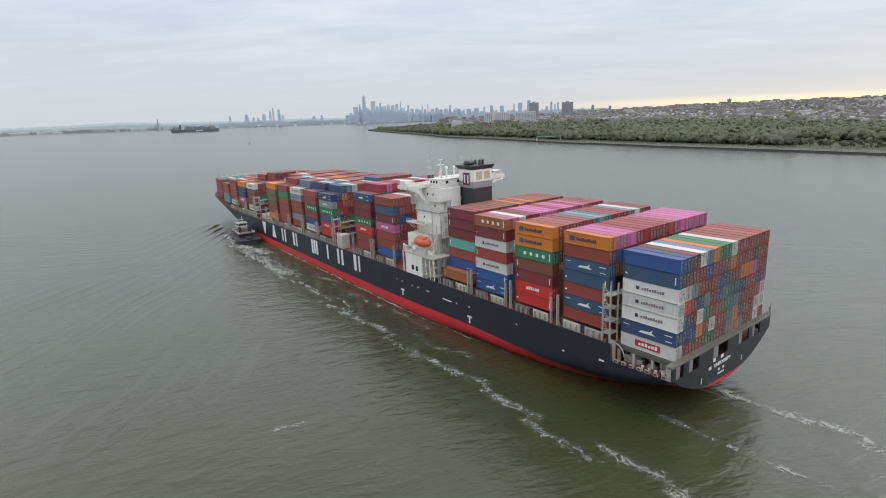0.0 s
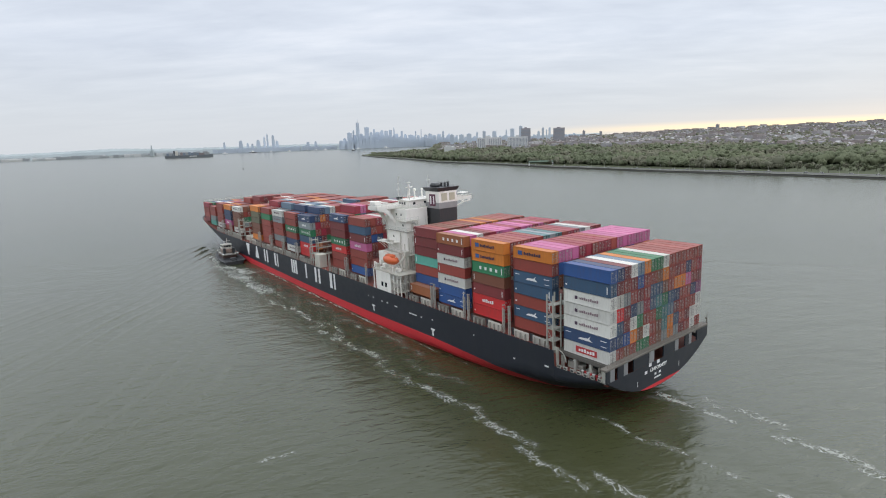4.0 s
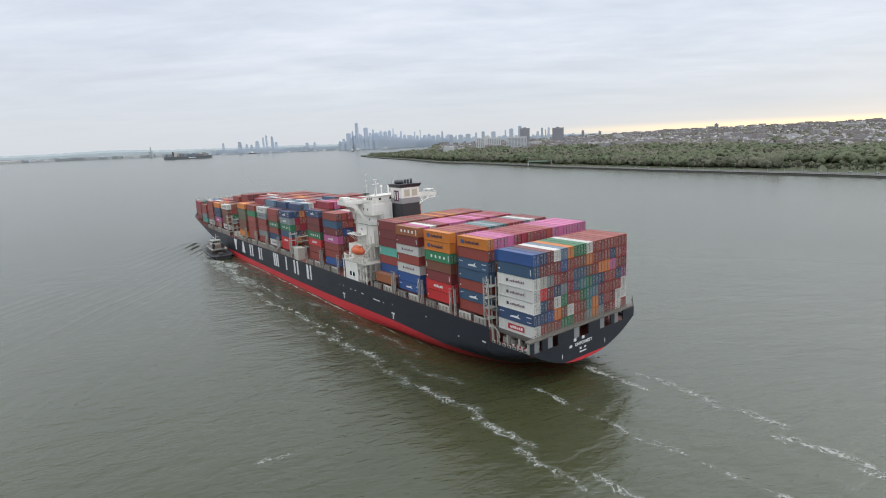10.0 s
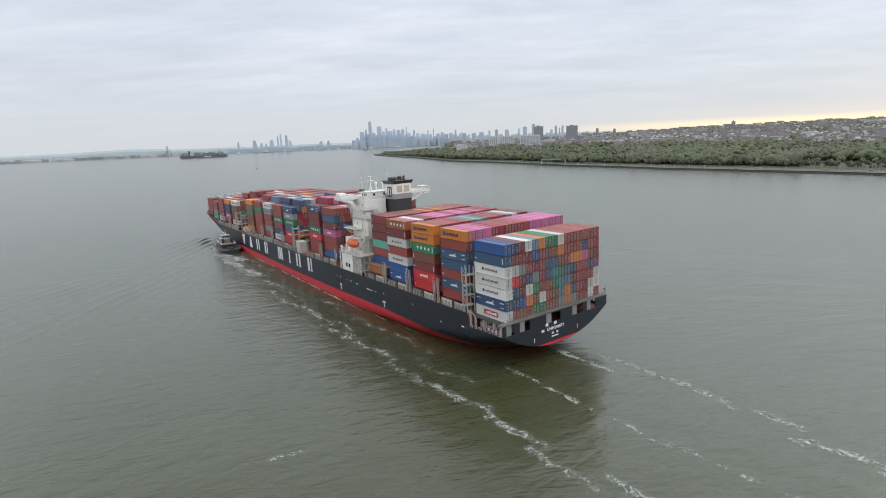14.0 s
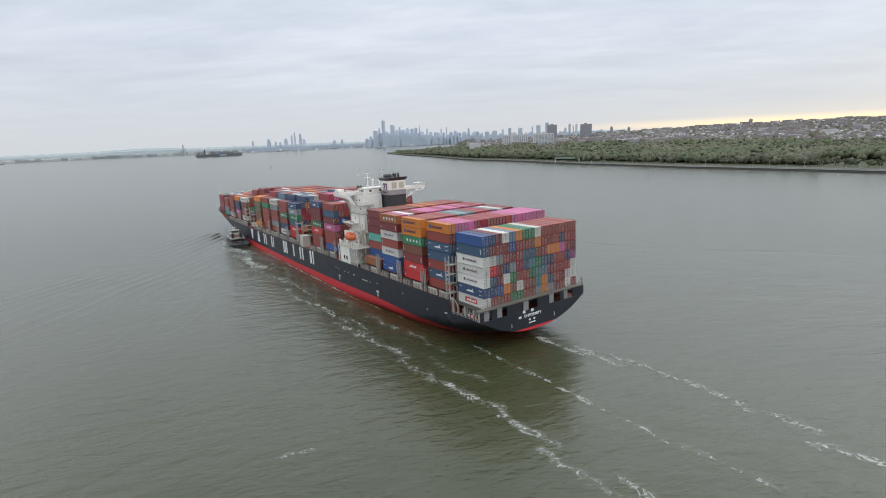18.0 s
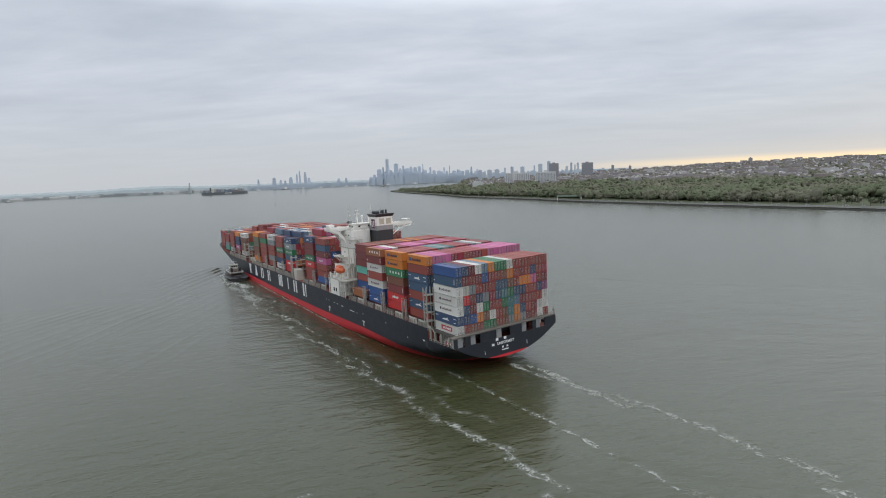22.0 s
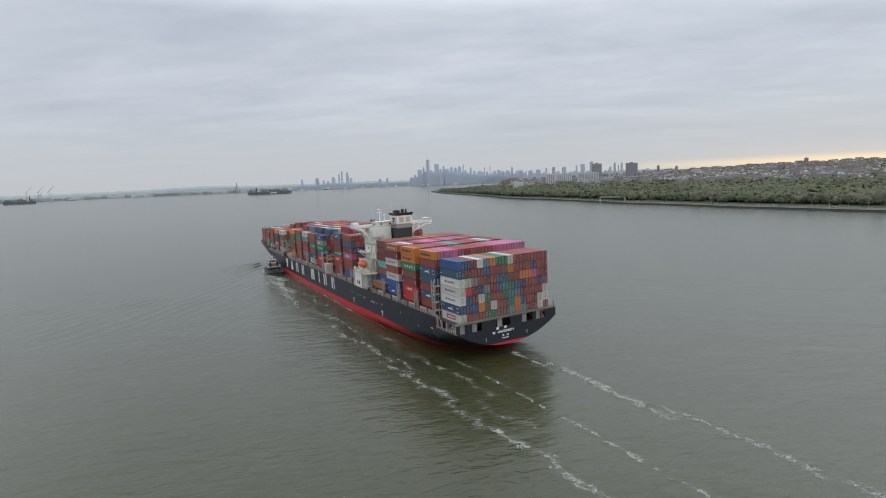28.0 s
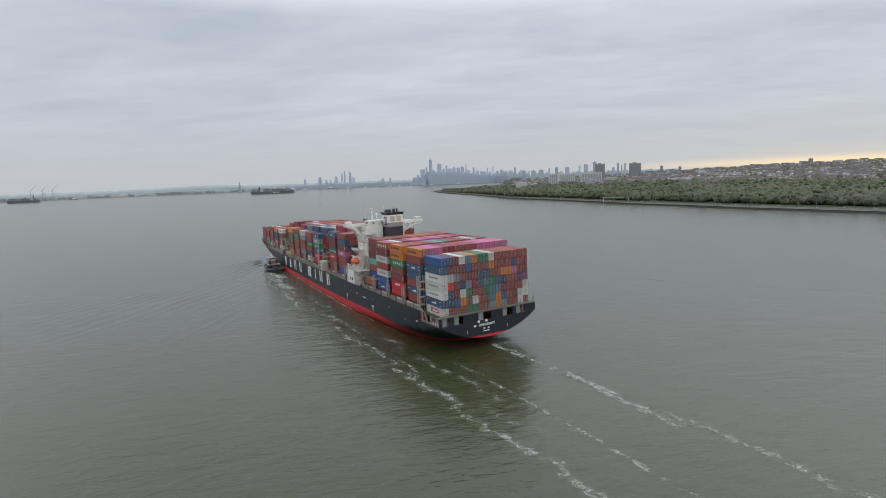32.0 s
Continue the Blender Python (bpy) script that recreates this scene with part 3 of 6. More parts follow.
# deck edge rail, coaming panels, lashing posts and bridges
def deck_edge():
    for x0, z, cols in BAYS:
        if x0 < 1 or x0 > 285:
            continue
        for k in range(2):
            a = x0 + 0.3 + k * 6.2
            for side in (1, -1):
                on_ship("coaming_panel", box(blank(), a, a + 4.9, side * 19.2 - 0.15, side * 19.2 + 0.15, DECK - 1.0, z - 0.15, 0.05), (LASH, CREAM, BEAM_RUST)[int(a * 7) % 3])
                for j in range(3):
                    s = a + 0.8 + j * 1.6
                    on_ship("coaming_stay", box(blank(), s - 0.08, s + 0.08, side * 19.2, side * 19.2 + side * 0.7, DECK - 0.9, z - 0.5), LASH)
            # dark plate behind the gap between panels stands in for its shade
            on_ship("coaming_recess", box(blank(), a + 4.9, a + 6.2, 18.7, 18.85, DECK - 1.0, z - 0.15), DARK)
        for x, top in ((x0 - 0.8, z + 4.6), (x0 + 12.8, z + 5.4)):
            if x > 280 or (13 < x < 15.5):
                continue
            for side in (1, -1):
                p = box(blank(), x - 0.13, x + 0.13, side * 19.7 - 0.13, side * 19.7 + 0.13, DECK - 0.9, top)
                box(p, x - 0.1, x + 0.1, side * 19.2 - 0.1, side * 19.2 + 0.1, DECK - 0.9, top - 0.5)
                for j in range(3):
                    box(p, x - 0.2, x + 0.2, side * 19.45 - 0.35, side * 19.45 + 0.35, DECK + 1.9 + j * 2.2, DECK + 2.1 + j * 2.2)
                on_ship("lashing_post", p, LASH, "weathered pale grey lashing post")
    for side in (1, -1):
        for k in range(60):
            x = 14.0 + k * 4.1
            if x < 262:
                on_ship("rail_post", box(blank(), x - 0.05, x + 0.05, side * 21.15 - 0.05, side * 21.15 + 0.05, DECK - 0.2, DECK + 1.0), LASH)
    for x in (141.8, 235.6, 13.6):
        top = 26.4 if x < 20 else 25.0
        for side in (1, -1):
            tower = blank()
            y1, y0 = side * 20.2, side * 17.6
            for x1 in (x, x + 1.8):
                for y in (y0, y1):
                    box(tower, x1 - 0.14, x1 + 0.14, y - 0.14, y + 0.14, DECK - 0.9, top)
            z = DECK + 1.5
            while z < top:
                box(tower, x - 0.2, x + 2.0, min(y0, y1) - 0.15, max(y0, y1) + 0.15, z, z + 0.12)
                tube(tower, (x, y1, z), (x + 1.8, y1, min(top, z + 2.8)), 0.07, sides=4)
                box(tower, x - 0.05, x + 1.85, y1 - 0.05, y1 + 0.05, z + 1.0, z + 1.1)
                z += 2.8
            on_ship("lashing_tower", tower, LASH, "weathered pale grey open lattice lashing tower")
        for z in (DECK + 3.2, DECK + 6.1, top - 2.7):
            w = box(blank(), x, x + 1.8, -17.6, 17.6, z, z + 0.25)
            box(w, x, x + 0.08, -17.6, 17.6, z + 0.95, z + 1.05)
            on_ship("lashing_walkway", w, LASH)
    for x in (136.6,):
        on_ship("vent_housing", box(blank(), x, x + 4.4, 16.6, 20.0, DECK - 0.9, 18.6, 0.15), CREAM, "cream ventilation housing on deck")
    for x in (225.0, 230.5):
        on_ship("hatch_cover", box(blank(), x, x + 4.8, -17.5, 17.5, DECK - 0.9, DECK + 1.6, 0.1), CREAM)
    # bow: breakwater, windlasses, mast
    lattice = blank()
    for y in (-17, -13.6, -10.2, -6.8, -3.4, 0, 3.4, 6.8, 10.2, 13.6, 17):
        box(lattice, 316.2, 316.6, y - 0.2, y + 0.2, deck_z(310) - 0.9, 30.6)
        box(lattice, 317.8, 318.2, y * 0.95 - 0.2, y * 0.95 + 0.2, deck_z(316) - 0.9, 29.0)
    for z in (19.4, 21.4, 23.4, 25.4, 27.4, 29.4):
        box(lattice, 316.0, 318.2, -17.2, 17.2, z, z + 0.3)
        box(lattice, 318.1, 318.2, -17.2, 17.2, z + 1.0, z + 1.1)
    on_ship("forward_lashing_bridge", lattice, LASH, "grey lattice lashing bridge ahead of the foremost containers")
    on_ship("breakwater", box(blank(), 321.4, 321.8, -8.0, 8.0, deck_z(321) - 0.9, deck_z(321) + 2.4), CREAM, "cream breakwater ahead of the containers")
    mast = tube(blank(), (322, 0, deck_z(322) - 1), (322, 0, deck_z(322) + 9), 0.45, 0.25)
    box(mast, 321.7, 322.3, -1.4, 1.4, deck_z(322) + 6, deck_z(322) + 6.2)
    on_ship("foremast", mast, WHITE, "white foremast at the bow")
    for y in (4.0, -4.0):
        w = tube(blank(), (319, y - 1.3, deck_z(319) + 0.6), (319, y + 1.3, deck_z(319) + 0.6), 0.9, sides=12)
        box(w, 318, 320, y - 1.6, y + 1.6, deck_z(319) - 0.9, deck_z(319) + 0.1)
        on_ship("windlass", w, DECK_RED, "windlass on the forecastle")


deck_edge()


# ---- accommodation block ----
def rail_run(points, parent, height=1.05, step=2.0):
    for a, b in zip(points, points[1:]):
        a, b = Vector(a), Vector(b)
        n = max(1, round((b - a).length / step))
        r = blank()
        for h in (0.5, height):
            tube(r, a + Vector((0, 0, h)), b + Vector((0, 0, h)), 0.045, sides=4)
        for k in range(n + 1):
            p = a.lerp(b, k / n)
            tube(r, p, p + Vector((0, 0, height)), 0.045, sides=4)
        part("railing", r, RAIL, parent, "thin white railing")


def accommodation():
    tb = box(blank(), 80.4, 92.9, 5.4, 14, DECK - 0.9, 40.3, 0.12)
    box(tb, 82.2, 92.9, -6.6, 5.5, DECK - 0.9, 40.3, 0.12)
    tower = on_ship("deckhouse", tb, WHITE, "tall white accommodation block")
    # deck edges: one all round, a short landing at the corner, a broad one low down
    part("deck_ledge", box(blank(), 79.9, 93.3, 5.3, 14.5, 32.9, 33.08), LASH, tower)
    rail_run([(92.9, 14.4, 33.1), (80.0, 14.4, 33.1), (80.0, 6.8, 33.1)], tower)
    part("landing", box(blank(), 79.4, 84.4, 9.6, 15.2, 36.4, 36.6), CREAM, tower)
    rail_run([(84.3, 15.1, 36.6), (79.5, 15.1, 36.6), (79.5, 9.7, 36.6)], tower, step=1.2)
    part("deck_ledge", box(blank(), 77.5, 93.4, 5.3, 14.9, 25.6, 25.8), CREAM, tower)
    rail_run([(92.9, 14.8, 25.8), (77.6, 14.8, 25.8), (77.6, 6.8, 25.8)], tower)
    for z in (17.5, 22.4, 27.2, 30.8, 34.8):
        part("deck_door", box(blank(), 80.33, 80.42, 11.3, 12.1, z - 1.2, z + 0.8), CREAM, tower)
        part("pipe_run", tube(blank(), (80.25, 9.4 + 0.1 * (z % 3), z - 2.4), (80.25, 9.4 + 0.1 * (z % 3), z + 1.2), 0.11, sides=5), CREAM, tower)
    for x, z in ((83.2, 38.4), (86.0, 38.4), (82.4, 35.0), (88.4, 30.9)):
        part("porthole", box(blank(), x - 0.28, x + 0.28, 13.98, 14.05, z - 0.35, z + 0.35), GLASS_DARK, tower)
    # raking stairs between the decks on the aft face
    for z0, z1, y0, y1 in ((25.8, 33.0, 12.6, 8.2), (33.1, 36.5, 9.0, 12.2)):
        st = blank()
        for x in (79.2, 80.0):
            tube(st, (x, y0, z0), (x, y1, z1), 0.1, sides=4)
        for j in range(12):
            f = (j + 0.5) / 12
            box(st, 79.2, 80.0, y0 + (y1 - y0) * f - 0.12, y0 + (y1 - y0) * f + 0.12, z0 + (z1 - z0) * f - 0.03, z0 + (z1 - z0) * f + 0.03)
        part("stairway", st, RAIL, tower, "white steel stairway")
    lower = on_ship("lower_house", box(blank(), 85.5, 94.8, 14.1, 16.6, 20.8, 25.4, 0.1), WHITE, "white boat-deck house")
    part("upper_platform", box(blank(), 85.5, 94.8, 14.05, 17.0, 29.0, 29.2), WHITE, lower)
    for x in (86.0, 89.0, 92.0, 94.4):
        part("platform_brace", tube(blank(), (x, 16.8, 29.0), (x, 14.1, 26.6), 0.12, sides=5), WHITE, lower)
    rail_run([(94.7, 16.9, 29.2), (85.6, 16.9, 29.2)], lower, step=1.0)
    for k in range(5):
        part("locker", box(blank(), 86.0 + k * 0.95, 86.5 + k * 0.95, 15.7, 16.2, 29.2, 29.9), CREAM, lower)
    on_ship("starboard_house", box(blank(), 84.5, 91.0, -17.4, -4.7, 25.8, 29.2, 0.1), WHITE)
    # boat deck on stanchions, with the deck store below
    for side in (1, -1):
        on_ship("boat_deck", box(blank(), 74.4, 91.4, side * 17.8 - 3.6, side * 17.8 + 3.6, 20.55, 20.8), CREAM)
        for x in (74.7, 76.7, 78.7, 80.7, 91.1):
            on_ship("stanchion", box(blank(), x - 0.14, x + 0.14, side * 21.1 - 0.14, side * 21.1 + 0.14, DECK - 0.3, 20.55), WHITE)
            on_ship("stanchion", box(blank(), x - 0.14, x + 0.14, side * 17.2 - 0.14, side * 17.2 + 0.14, DECK - 0.9, 20.55), CREAM)
        for z in (15.2, 17.9):
            on_ship("side_walkway", box(blank(), 74.4, 80.9, side * 19.4 - 1.7, side * 19.4 + 1.7, z, z + 0.15), CREAM)
        rail_run([(91.3, side * 21.3, 20.8), (74.5, side * 21.3, 20.8)], ship)
        rail_run([(80.8, side * 21.1, 18.05), (74.5, side * 21.1, 18.05)], ship)
    store = on_ship("deck_store", box(blank(), 81.0, 89.8, 17.4, 21.2, DECK - 0.9, 20.5, 0.1), WHITE, "white deck store beside the accommodation block")
    # two small dark windows low in the store's side
    for x in (83.6, 85.8):
        part("store_door", box(blank(), x - 0.6, x + 0.6, 21.18, 21.26, DECK + 1.4, DECK + 2.9), GLASS_DARK, store)
    on_ship("starboard_store", box(blank(), 84.0, 91.0, -21.2, -17.4, DECK - 0.9, 20.5, 0.1), WHITE)
    # bridge with open wings on curved brackets
    bridge = on_ship("bridge", box(blank(), 82.0, 88.8, -4.4, 11.4, 40.3, 42.7, 0.12), WHITE, "white wheelhouse with dark windows")
    part("wheelhouse_roof", box(blank(), 81.6, 89.1, -4.7, 11.8, 42.7, 42.92, 0.05), WHITE, bridge)
    part("bridge_deck", box(blank(), 80.9, 93.2, -5.0, 13.9, 40.2, 40.42), CREAM, bridge)
    for x in (84.6, 86.0, 87.4):
        part("bridge_window", box(blank(), x - 0.42, x + 0.42, 11.36, 11.46, 41.4, 42.2), GLASS_DARK, bridge)
    for y in (9.4, 5.0):
        part("bridge_window", box(blank(), 81.94, 82.05, y - 0.45, y + 0.45, 41.4, 42.2), GLASS_DARK, bridge)
    rail_run([(88.9, 11.6, 42.92), (81.8, 11.6, 42.92), (81.8, -4.5, 42.92), (88.9, -4.5, 42.92)], bridge)
    rail_run([(86.4, 13.8, 40.4), (81.0, 13.8, 40.4), (81.0, 5.6, 40.4)], bridge)
    for side in (1, -1):
        wing = blank()
        tip = 20.9 if side > 0 else 19.4
        box(wing, 86.6, 92.4, min(side * 4.4, side * tip), max(side * 4.4, side * tip), 40.3, 40.55)
        for x0, x1, ya, yb in ((86.6, 86.8, 4.4, tip), (92.2, 92.4, 4.4, tip), (86.6, 92.4, tip - 0.2, tip)):
            box(wing, x0, x1, min(side * ya, side * yb), max(side * ya, side * yb), 40.5, 41.5)
        w = on_ship("bridge_wing", wing, WHITE, "open white bridge wing")
        if side > 0:
            part("wing_cab", box(blank(), 88.4, 91.6, min(side * (tip - 3), side * (tip - 0.4)), max(side * (tip - 3), side * (tip - 0.4)), 40.55, 42.9, 0.1), WHITE, w)
        else:
            part("wing_shelter", box(blank(), 88.2, 91.6, -tip + 0.2, -tip + 3.0, 42.5, 42.65), WHITE, w)
            for x in (88.4, 91.4):
                for y in (0.4, 2.8):
                    part("shelter_post", tube(blank(), (x, -tip + y, 40.5), (x, -tip + y, 42.5), 0.08, sides=5), RAIL, w)
        foot = 14.0 if side > 0 else 6.6
        # deep curved webs carry the wing, open near the house
        for x in (86.7, 92.0):
            b = blank()
            pts = [(foot + (tip - 0.8 - foot) * k / 8, 34.4 + 5.4 * (1 - (1 - k / 8) ** 2.2)) for k in range(9)]
            if side > 0:
                rings = []
                for k, (y, z) in enumerate(pts):
                    top = min(40.3, z + 1.9 - 0.05 * k)
                    rings.append([b.verts.new(p) for p in ((x, y, z), (x + 0.35, y, z), (x + 0.35, y, top), (x, y, top))])
                for p, q in zip(rings, rings[1:]):
                    for i in range(4):
                        b.faces.new((p[i], p[(i + 1) % 4], q[(i + 1) % 4], q[i]))
                b.faces.new(rings[0][::-1])
                b.faces.new(rings[-1])
                part("wing_strut", tube(blank(), (x + 0.17, foot + 2.0, 37.0), (x + 0.17, foot + 2.0, 40.3), 0.3, sides=6), WHITE, w)
                part("wing_bracket", b, WHITE, w)
                continue
            b.free()
            for k in range(8):
                (ya, za), (yb, zb) = pts[k], pts[k + 1]
                part("wing_chord", tube(blank(), (x, -ya, za), (x, -yb, zb), 0.2, sides=5), WHITE, w)
                if k:
                    part("wing_brace", tube(blank(), (x, -ya, za), (x, -pts[k - 1 + 2 * (k % 2)][0], 40.3), 0.13, sides=4), WHITE, w)
        rail_run([(86.7, side * 13.4, 41.5), (86.7, side * (tip - 0.1), 41.5), (92.3, side * (tip - 0.1), 41.5)], w, 0.4)
    # masts and aerials over the wheelhouse
    m = tube(blank(), (88.5, 11.0, 42.8), (88.5, 11.0, 50.2), 0.18, 0.08)
    box(m, 88.4, 88.6, 10.2, 11.8, 46.2, 46.35)
    box(m, 88.35, 88.65, 10.6, 11.4, 48.0, 48.25)
    tube(m, (88.5, 11.0, 50.0), (88.1, 10.6, 50.6), 0.16, sides=5)
    on_ship("signal_mast", m, RAIL, "slim signal mast")
    for y in (12.9, 12.2, 11.4):
        on_ship("searchlight", box(blank(), 87.4, 88.2, y - 1.18, y - 0.62, 42.95, 43.9), DARK)
    m = tube(blank(), (86.4, 8.2, 42.8), (86.4, 8.2, 47.8), 0.3, 0.18)
    tube(m, (87.6, 8.2, 42.8), (86.5, 8.2, 46.6), 0.12, sides=5)
    box(m, 86.2, 86.6, 6.9, 9.5, 46.7, 46.9)
    box(m, 86.3, 86.5, 7.4, 9.0, 48.3, 48.5)
    on_ship("radar_mast", m, WHITE, "white radar mast with scanners")
    for y, r in ((5.6, 0.55), (2.6, 0.4), (-3.4, 0.4)):
        d = tube(blank(), (87.0, y, 42.8), (87.0, y, 45.4), 0.22)
        bmesh.ops.create_icosphere(d, subdivisions=2, radius=r, matrix=Matrix.Translation((87.0, y, 45.7)))
        on_ship("satellite_dome", d, WHITE, "white satellite dome", )
    for x, y, z in ((83.5, -2.0, 50.0), (84.5, 9.5, 47.6), (88, -3.5, 49)):
        on_ship("whip_aerial", tube(blank(), (x, y, 42.7), (x, y, z), 0.07, 0.04, 5), DARK)
    # lifeboats in davits
    for side in (1, -1):
        lb = blank()
        bmesh.ops.create_uvsphere(lb, u_segments=16, v_segments=10, radius=1.0, matrix=Matrix.Translation((82.2, side * 19.6, 24.6)) @ Matrix.Diagonal((4.1, 1.7, 1.55, 1)))
        box(lb, 80.0, 84.2, side * 19.6 - 0.9, side * 19.6 + 0.9, 25.6, 26.3, 0.2)
        boat = on_ship("lifeboat", lb, ORANGE, "orange enclosed lifeboat hung in davits")
        for p in boat.data.polygons:
            p.use_smooth = True
        part("boat_keel", box(blank(), 79.2, 85.2, side * 19.6 - 0.08, side * 19.6 + 0.08, 22.85, 23.2), WHITE, boat)
        for x in (79.2, 85.4):
            d = tube(blank(), (x, side * 17.2, 20.8), (x, side * 18.6, 26.6), 0.25, sides=6)
            tube(d, (x, side * 18.6, 26.6), (x, side * 20.2, 27.0), 0.2, sides=6)
            tube(d, (x, side * 19.7, 26.9), (x, side * 19.7, 25.6), 0.06, sides=5)
            on_ship("davit", d, WHITE, "white boat davit")
    # stairs, boxes and pipes crowding the boat deck
    for k in range(3):
        z0 = 15.3 + k * 2.7
        st = blank()
        for y in (18.2, 19.0):
            tube(st, (77.6, y, z0), (80.6, y, z0 + 2.6), 0.09, sides=4)
        for j in range(7):
            box(st, 77.7 + j * 0.42, 77.95 + j * 0.42, 18.2, 19.0, z0 + 0.25 + j * 0.36, z0 + 0.3 + j * 0.36)
        on_ship("stairway", st, WHITE, "white steel stairway")
    for k, (x, y, w, h) in enumerate(((79.2, 18.4, 0.7, 1.2), (81.2, 17.0, 0.9, 1.6), (88.4, 18.2, 0.8, 1.4), (90.4, 17.6, 0.6, 2.2), (87.0, 20.2, 0.5, 0.9), (91.0, 19.4, 0.5, 1.3))):
        on_ship("deck_box", box(blank(), x - w, x + w, y - 0.5, y + 0.5, 20.8, 20.8 + h, 0.06), (WHITE, CREAM)[k % 2])
    for x, y, z1 in ((80.2, 13.6, 31.0), (80.25, 12.8, 27.0), (84.0, 14.25, 33.0), (92.0, 14.2, 36.0), (81.8, 14.25, 29.0)):
        on_ship("vent_pipe", tube(blank(), (x, y, 20.8), (x, y, z1), 0.14, sides=6), CREAM)
    # stores crane, ventilators and ladders aft of the block
    c = tube(blank(), (79.2, 15.6, 20.8), (79.2, 15.6, 26.4), 0.55, 0.45)
    tube(c, (79.2, 15.6, 26.2), (77.0, 19.8, 24.0), 0.32, 0.22, 6)
    box(c, 78.4, 80.0, 14.8, 16.4, 25.6, 27.0)
    on_ship("stores_crane", c, CREAM, "cream stores crane with a folded boom")
    on_ship("engine_casing", box(blank(), 74.6, 80.3, -9.5, 10.5, DECK - 0.9, 33.0, 0.1), CREAM, "cream engine casing below the funnel")
    for x, y, z in ((92.2, 20.0, 20.8), (90.6, 20.4, 20.8), (92.0, 18.0, 20.8), (78.4, 20.2, 20.8), (80.6, 20.3, 20.8)):
        v = tube(blank(), (x, y, z), (x, y, z + 1.4), 0.2, sides=8)
        tube(v, (x, y, z + 1.3), (x - 0.3, y, z + 1.7), 0.28, 0.36, 8)
        on_ship("ventilator", v, WHITE, "white cowl ventilator")
    for k in range(4):
        z0, z1 = 20.8 + k * 4.3, 24.6 + k * 4.3
        st = blank()
        for y in (6.9, 7.6):
            tube(st, (79.6, y, z0), (78.2, y, z1), 0.08, sides=4)
        on_ship("ladder", st, RAIL)
    # funnel
    fun = on_ship("funnel", box(blank(), 74.6, 81.8, -2.6, 4.8, 33.0, 39.9, 0.1), FUNNEL_DARK, "funnel with black base, grey band, cream top and black cap")
    part("funnel_band", box(blank(), 74.5, 81.9, -2.7, 4.9, 39.9, 41.8, 0.05), FUNNEL_GREY, fun)
    part("funnel_top", box(blank(), 74.6, 81.8, -2.6, 4.8, 41.8, 45.5, 0.1), WHITE, fun)
    cap = blank()
    made = bmesh.ops.create_cube(cap, size=1, matrix=Matrix.Translation((78.2, 1.1, 46.1)) @ Matrix.Diagonal((8.4, 9.0, 1.2, 1)))
    for v in made["verts"]:
        if v.co.z < 46.1:
            v.co.x = 78.2 + (v.co.x - 78.2) * 0.88
            v.co.y = 1.1 + (v.co.y - 1.1) * 0.86
    part("funnel_cap", cap, FUNNEL_DARK, fun, "black flared cap")
    part("exhaust_casing", box(blank(), 77.2, 80.2, 1.6, 4.4, 46.6, 48.0, 0.5), DARK, fun)
    for x, y, r, h in ((76.6, 0.6, 0.42, 47.9), (76.6, -0.7, 0.42, 47.9), (79.0, 0.2, 0.4, 47.7), (80.6, -1.0, 0.3, 47.5)):
        pp = tube(blank(), (x, y, 46.5), (x, y, h), r, sides=12)
        tube(pp, (x, y, h - 0.1), (x - 0.25, y, h + 0.25), r, sides=12)
        part("exhaust_pipe", pp, DARK, fun)
    louvre = paint("louvre_buff", (0.50, 0.47, 0.36), 0.6)
    for y in (2.6, -0.6):
        lv = part("funnel_louvre", box(blank(), 74.5, 74.62, y - 1.1, y + 1.1, 42.4, 44.8), louvre, fun)
        for j in range(6):
            part("louvre_blade", box(blank(), 74.44, 74.52, y - 1.0, y + 1.0, 42.6 + j * 0.36, 42.74 + j * 0.36), louvre, lv)
    part("funnel_emblem", box(blank(), 76.4, 79.6, 4.88, 4.96, 40.7, 44.5), EMBLEM, fun, "dark red emblem panel")
    for u in (77.2, 78.8):
        part("emblem_bar", box(blank(), u - 0.3, u + 0.3, 4.95, 5.0, 41.3, 43.9), MARK_WHITE, fun)
    fm = tube(blank(), (80.9, 4.2, 46.6), (80.9, 4.2, 50.6), 0.12, 0.06, 5)
    box(fm, 80.8, 81.0, 3.6, 4.8, 49.0, 49.15)
    part("funnel_mast", fm, RAIL, fun)


accommodation()


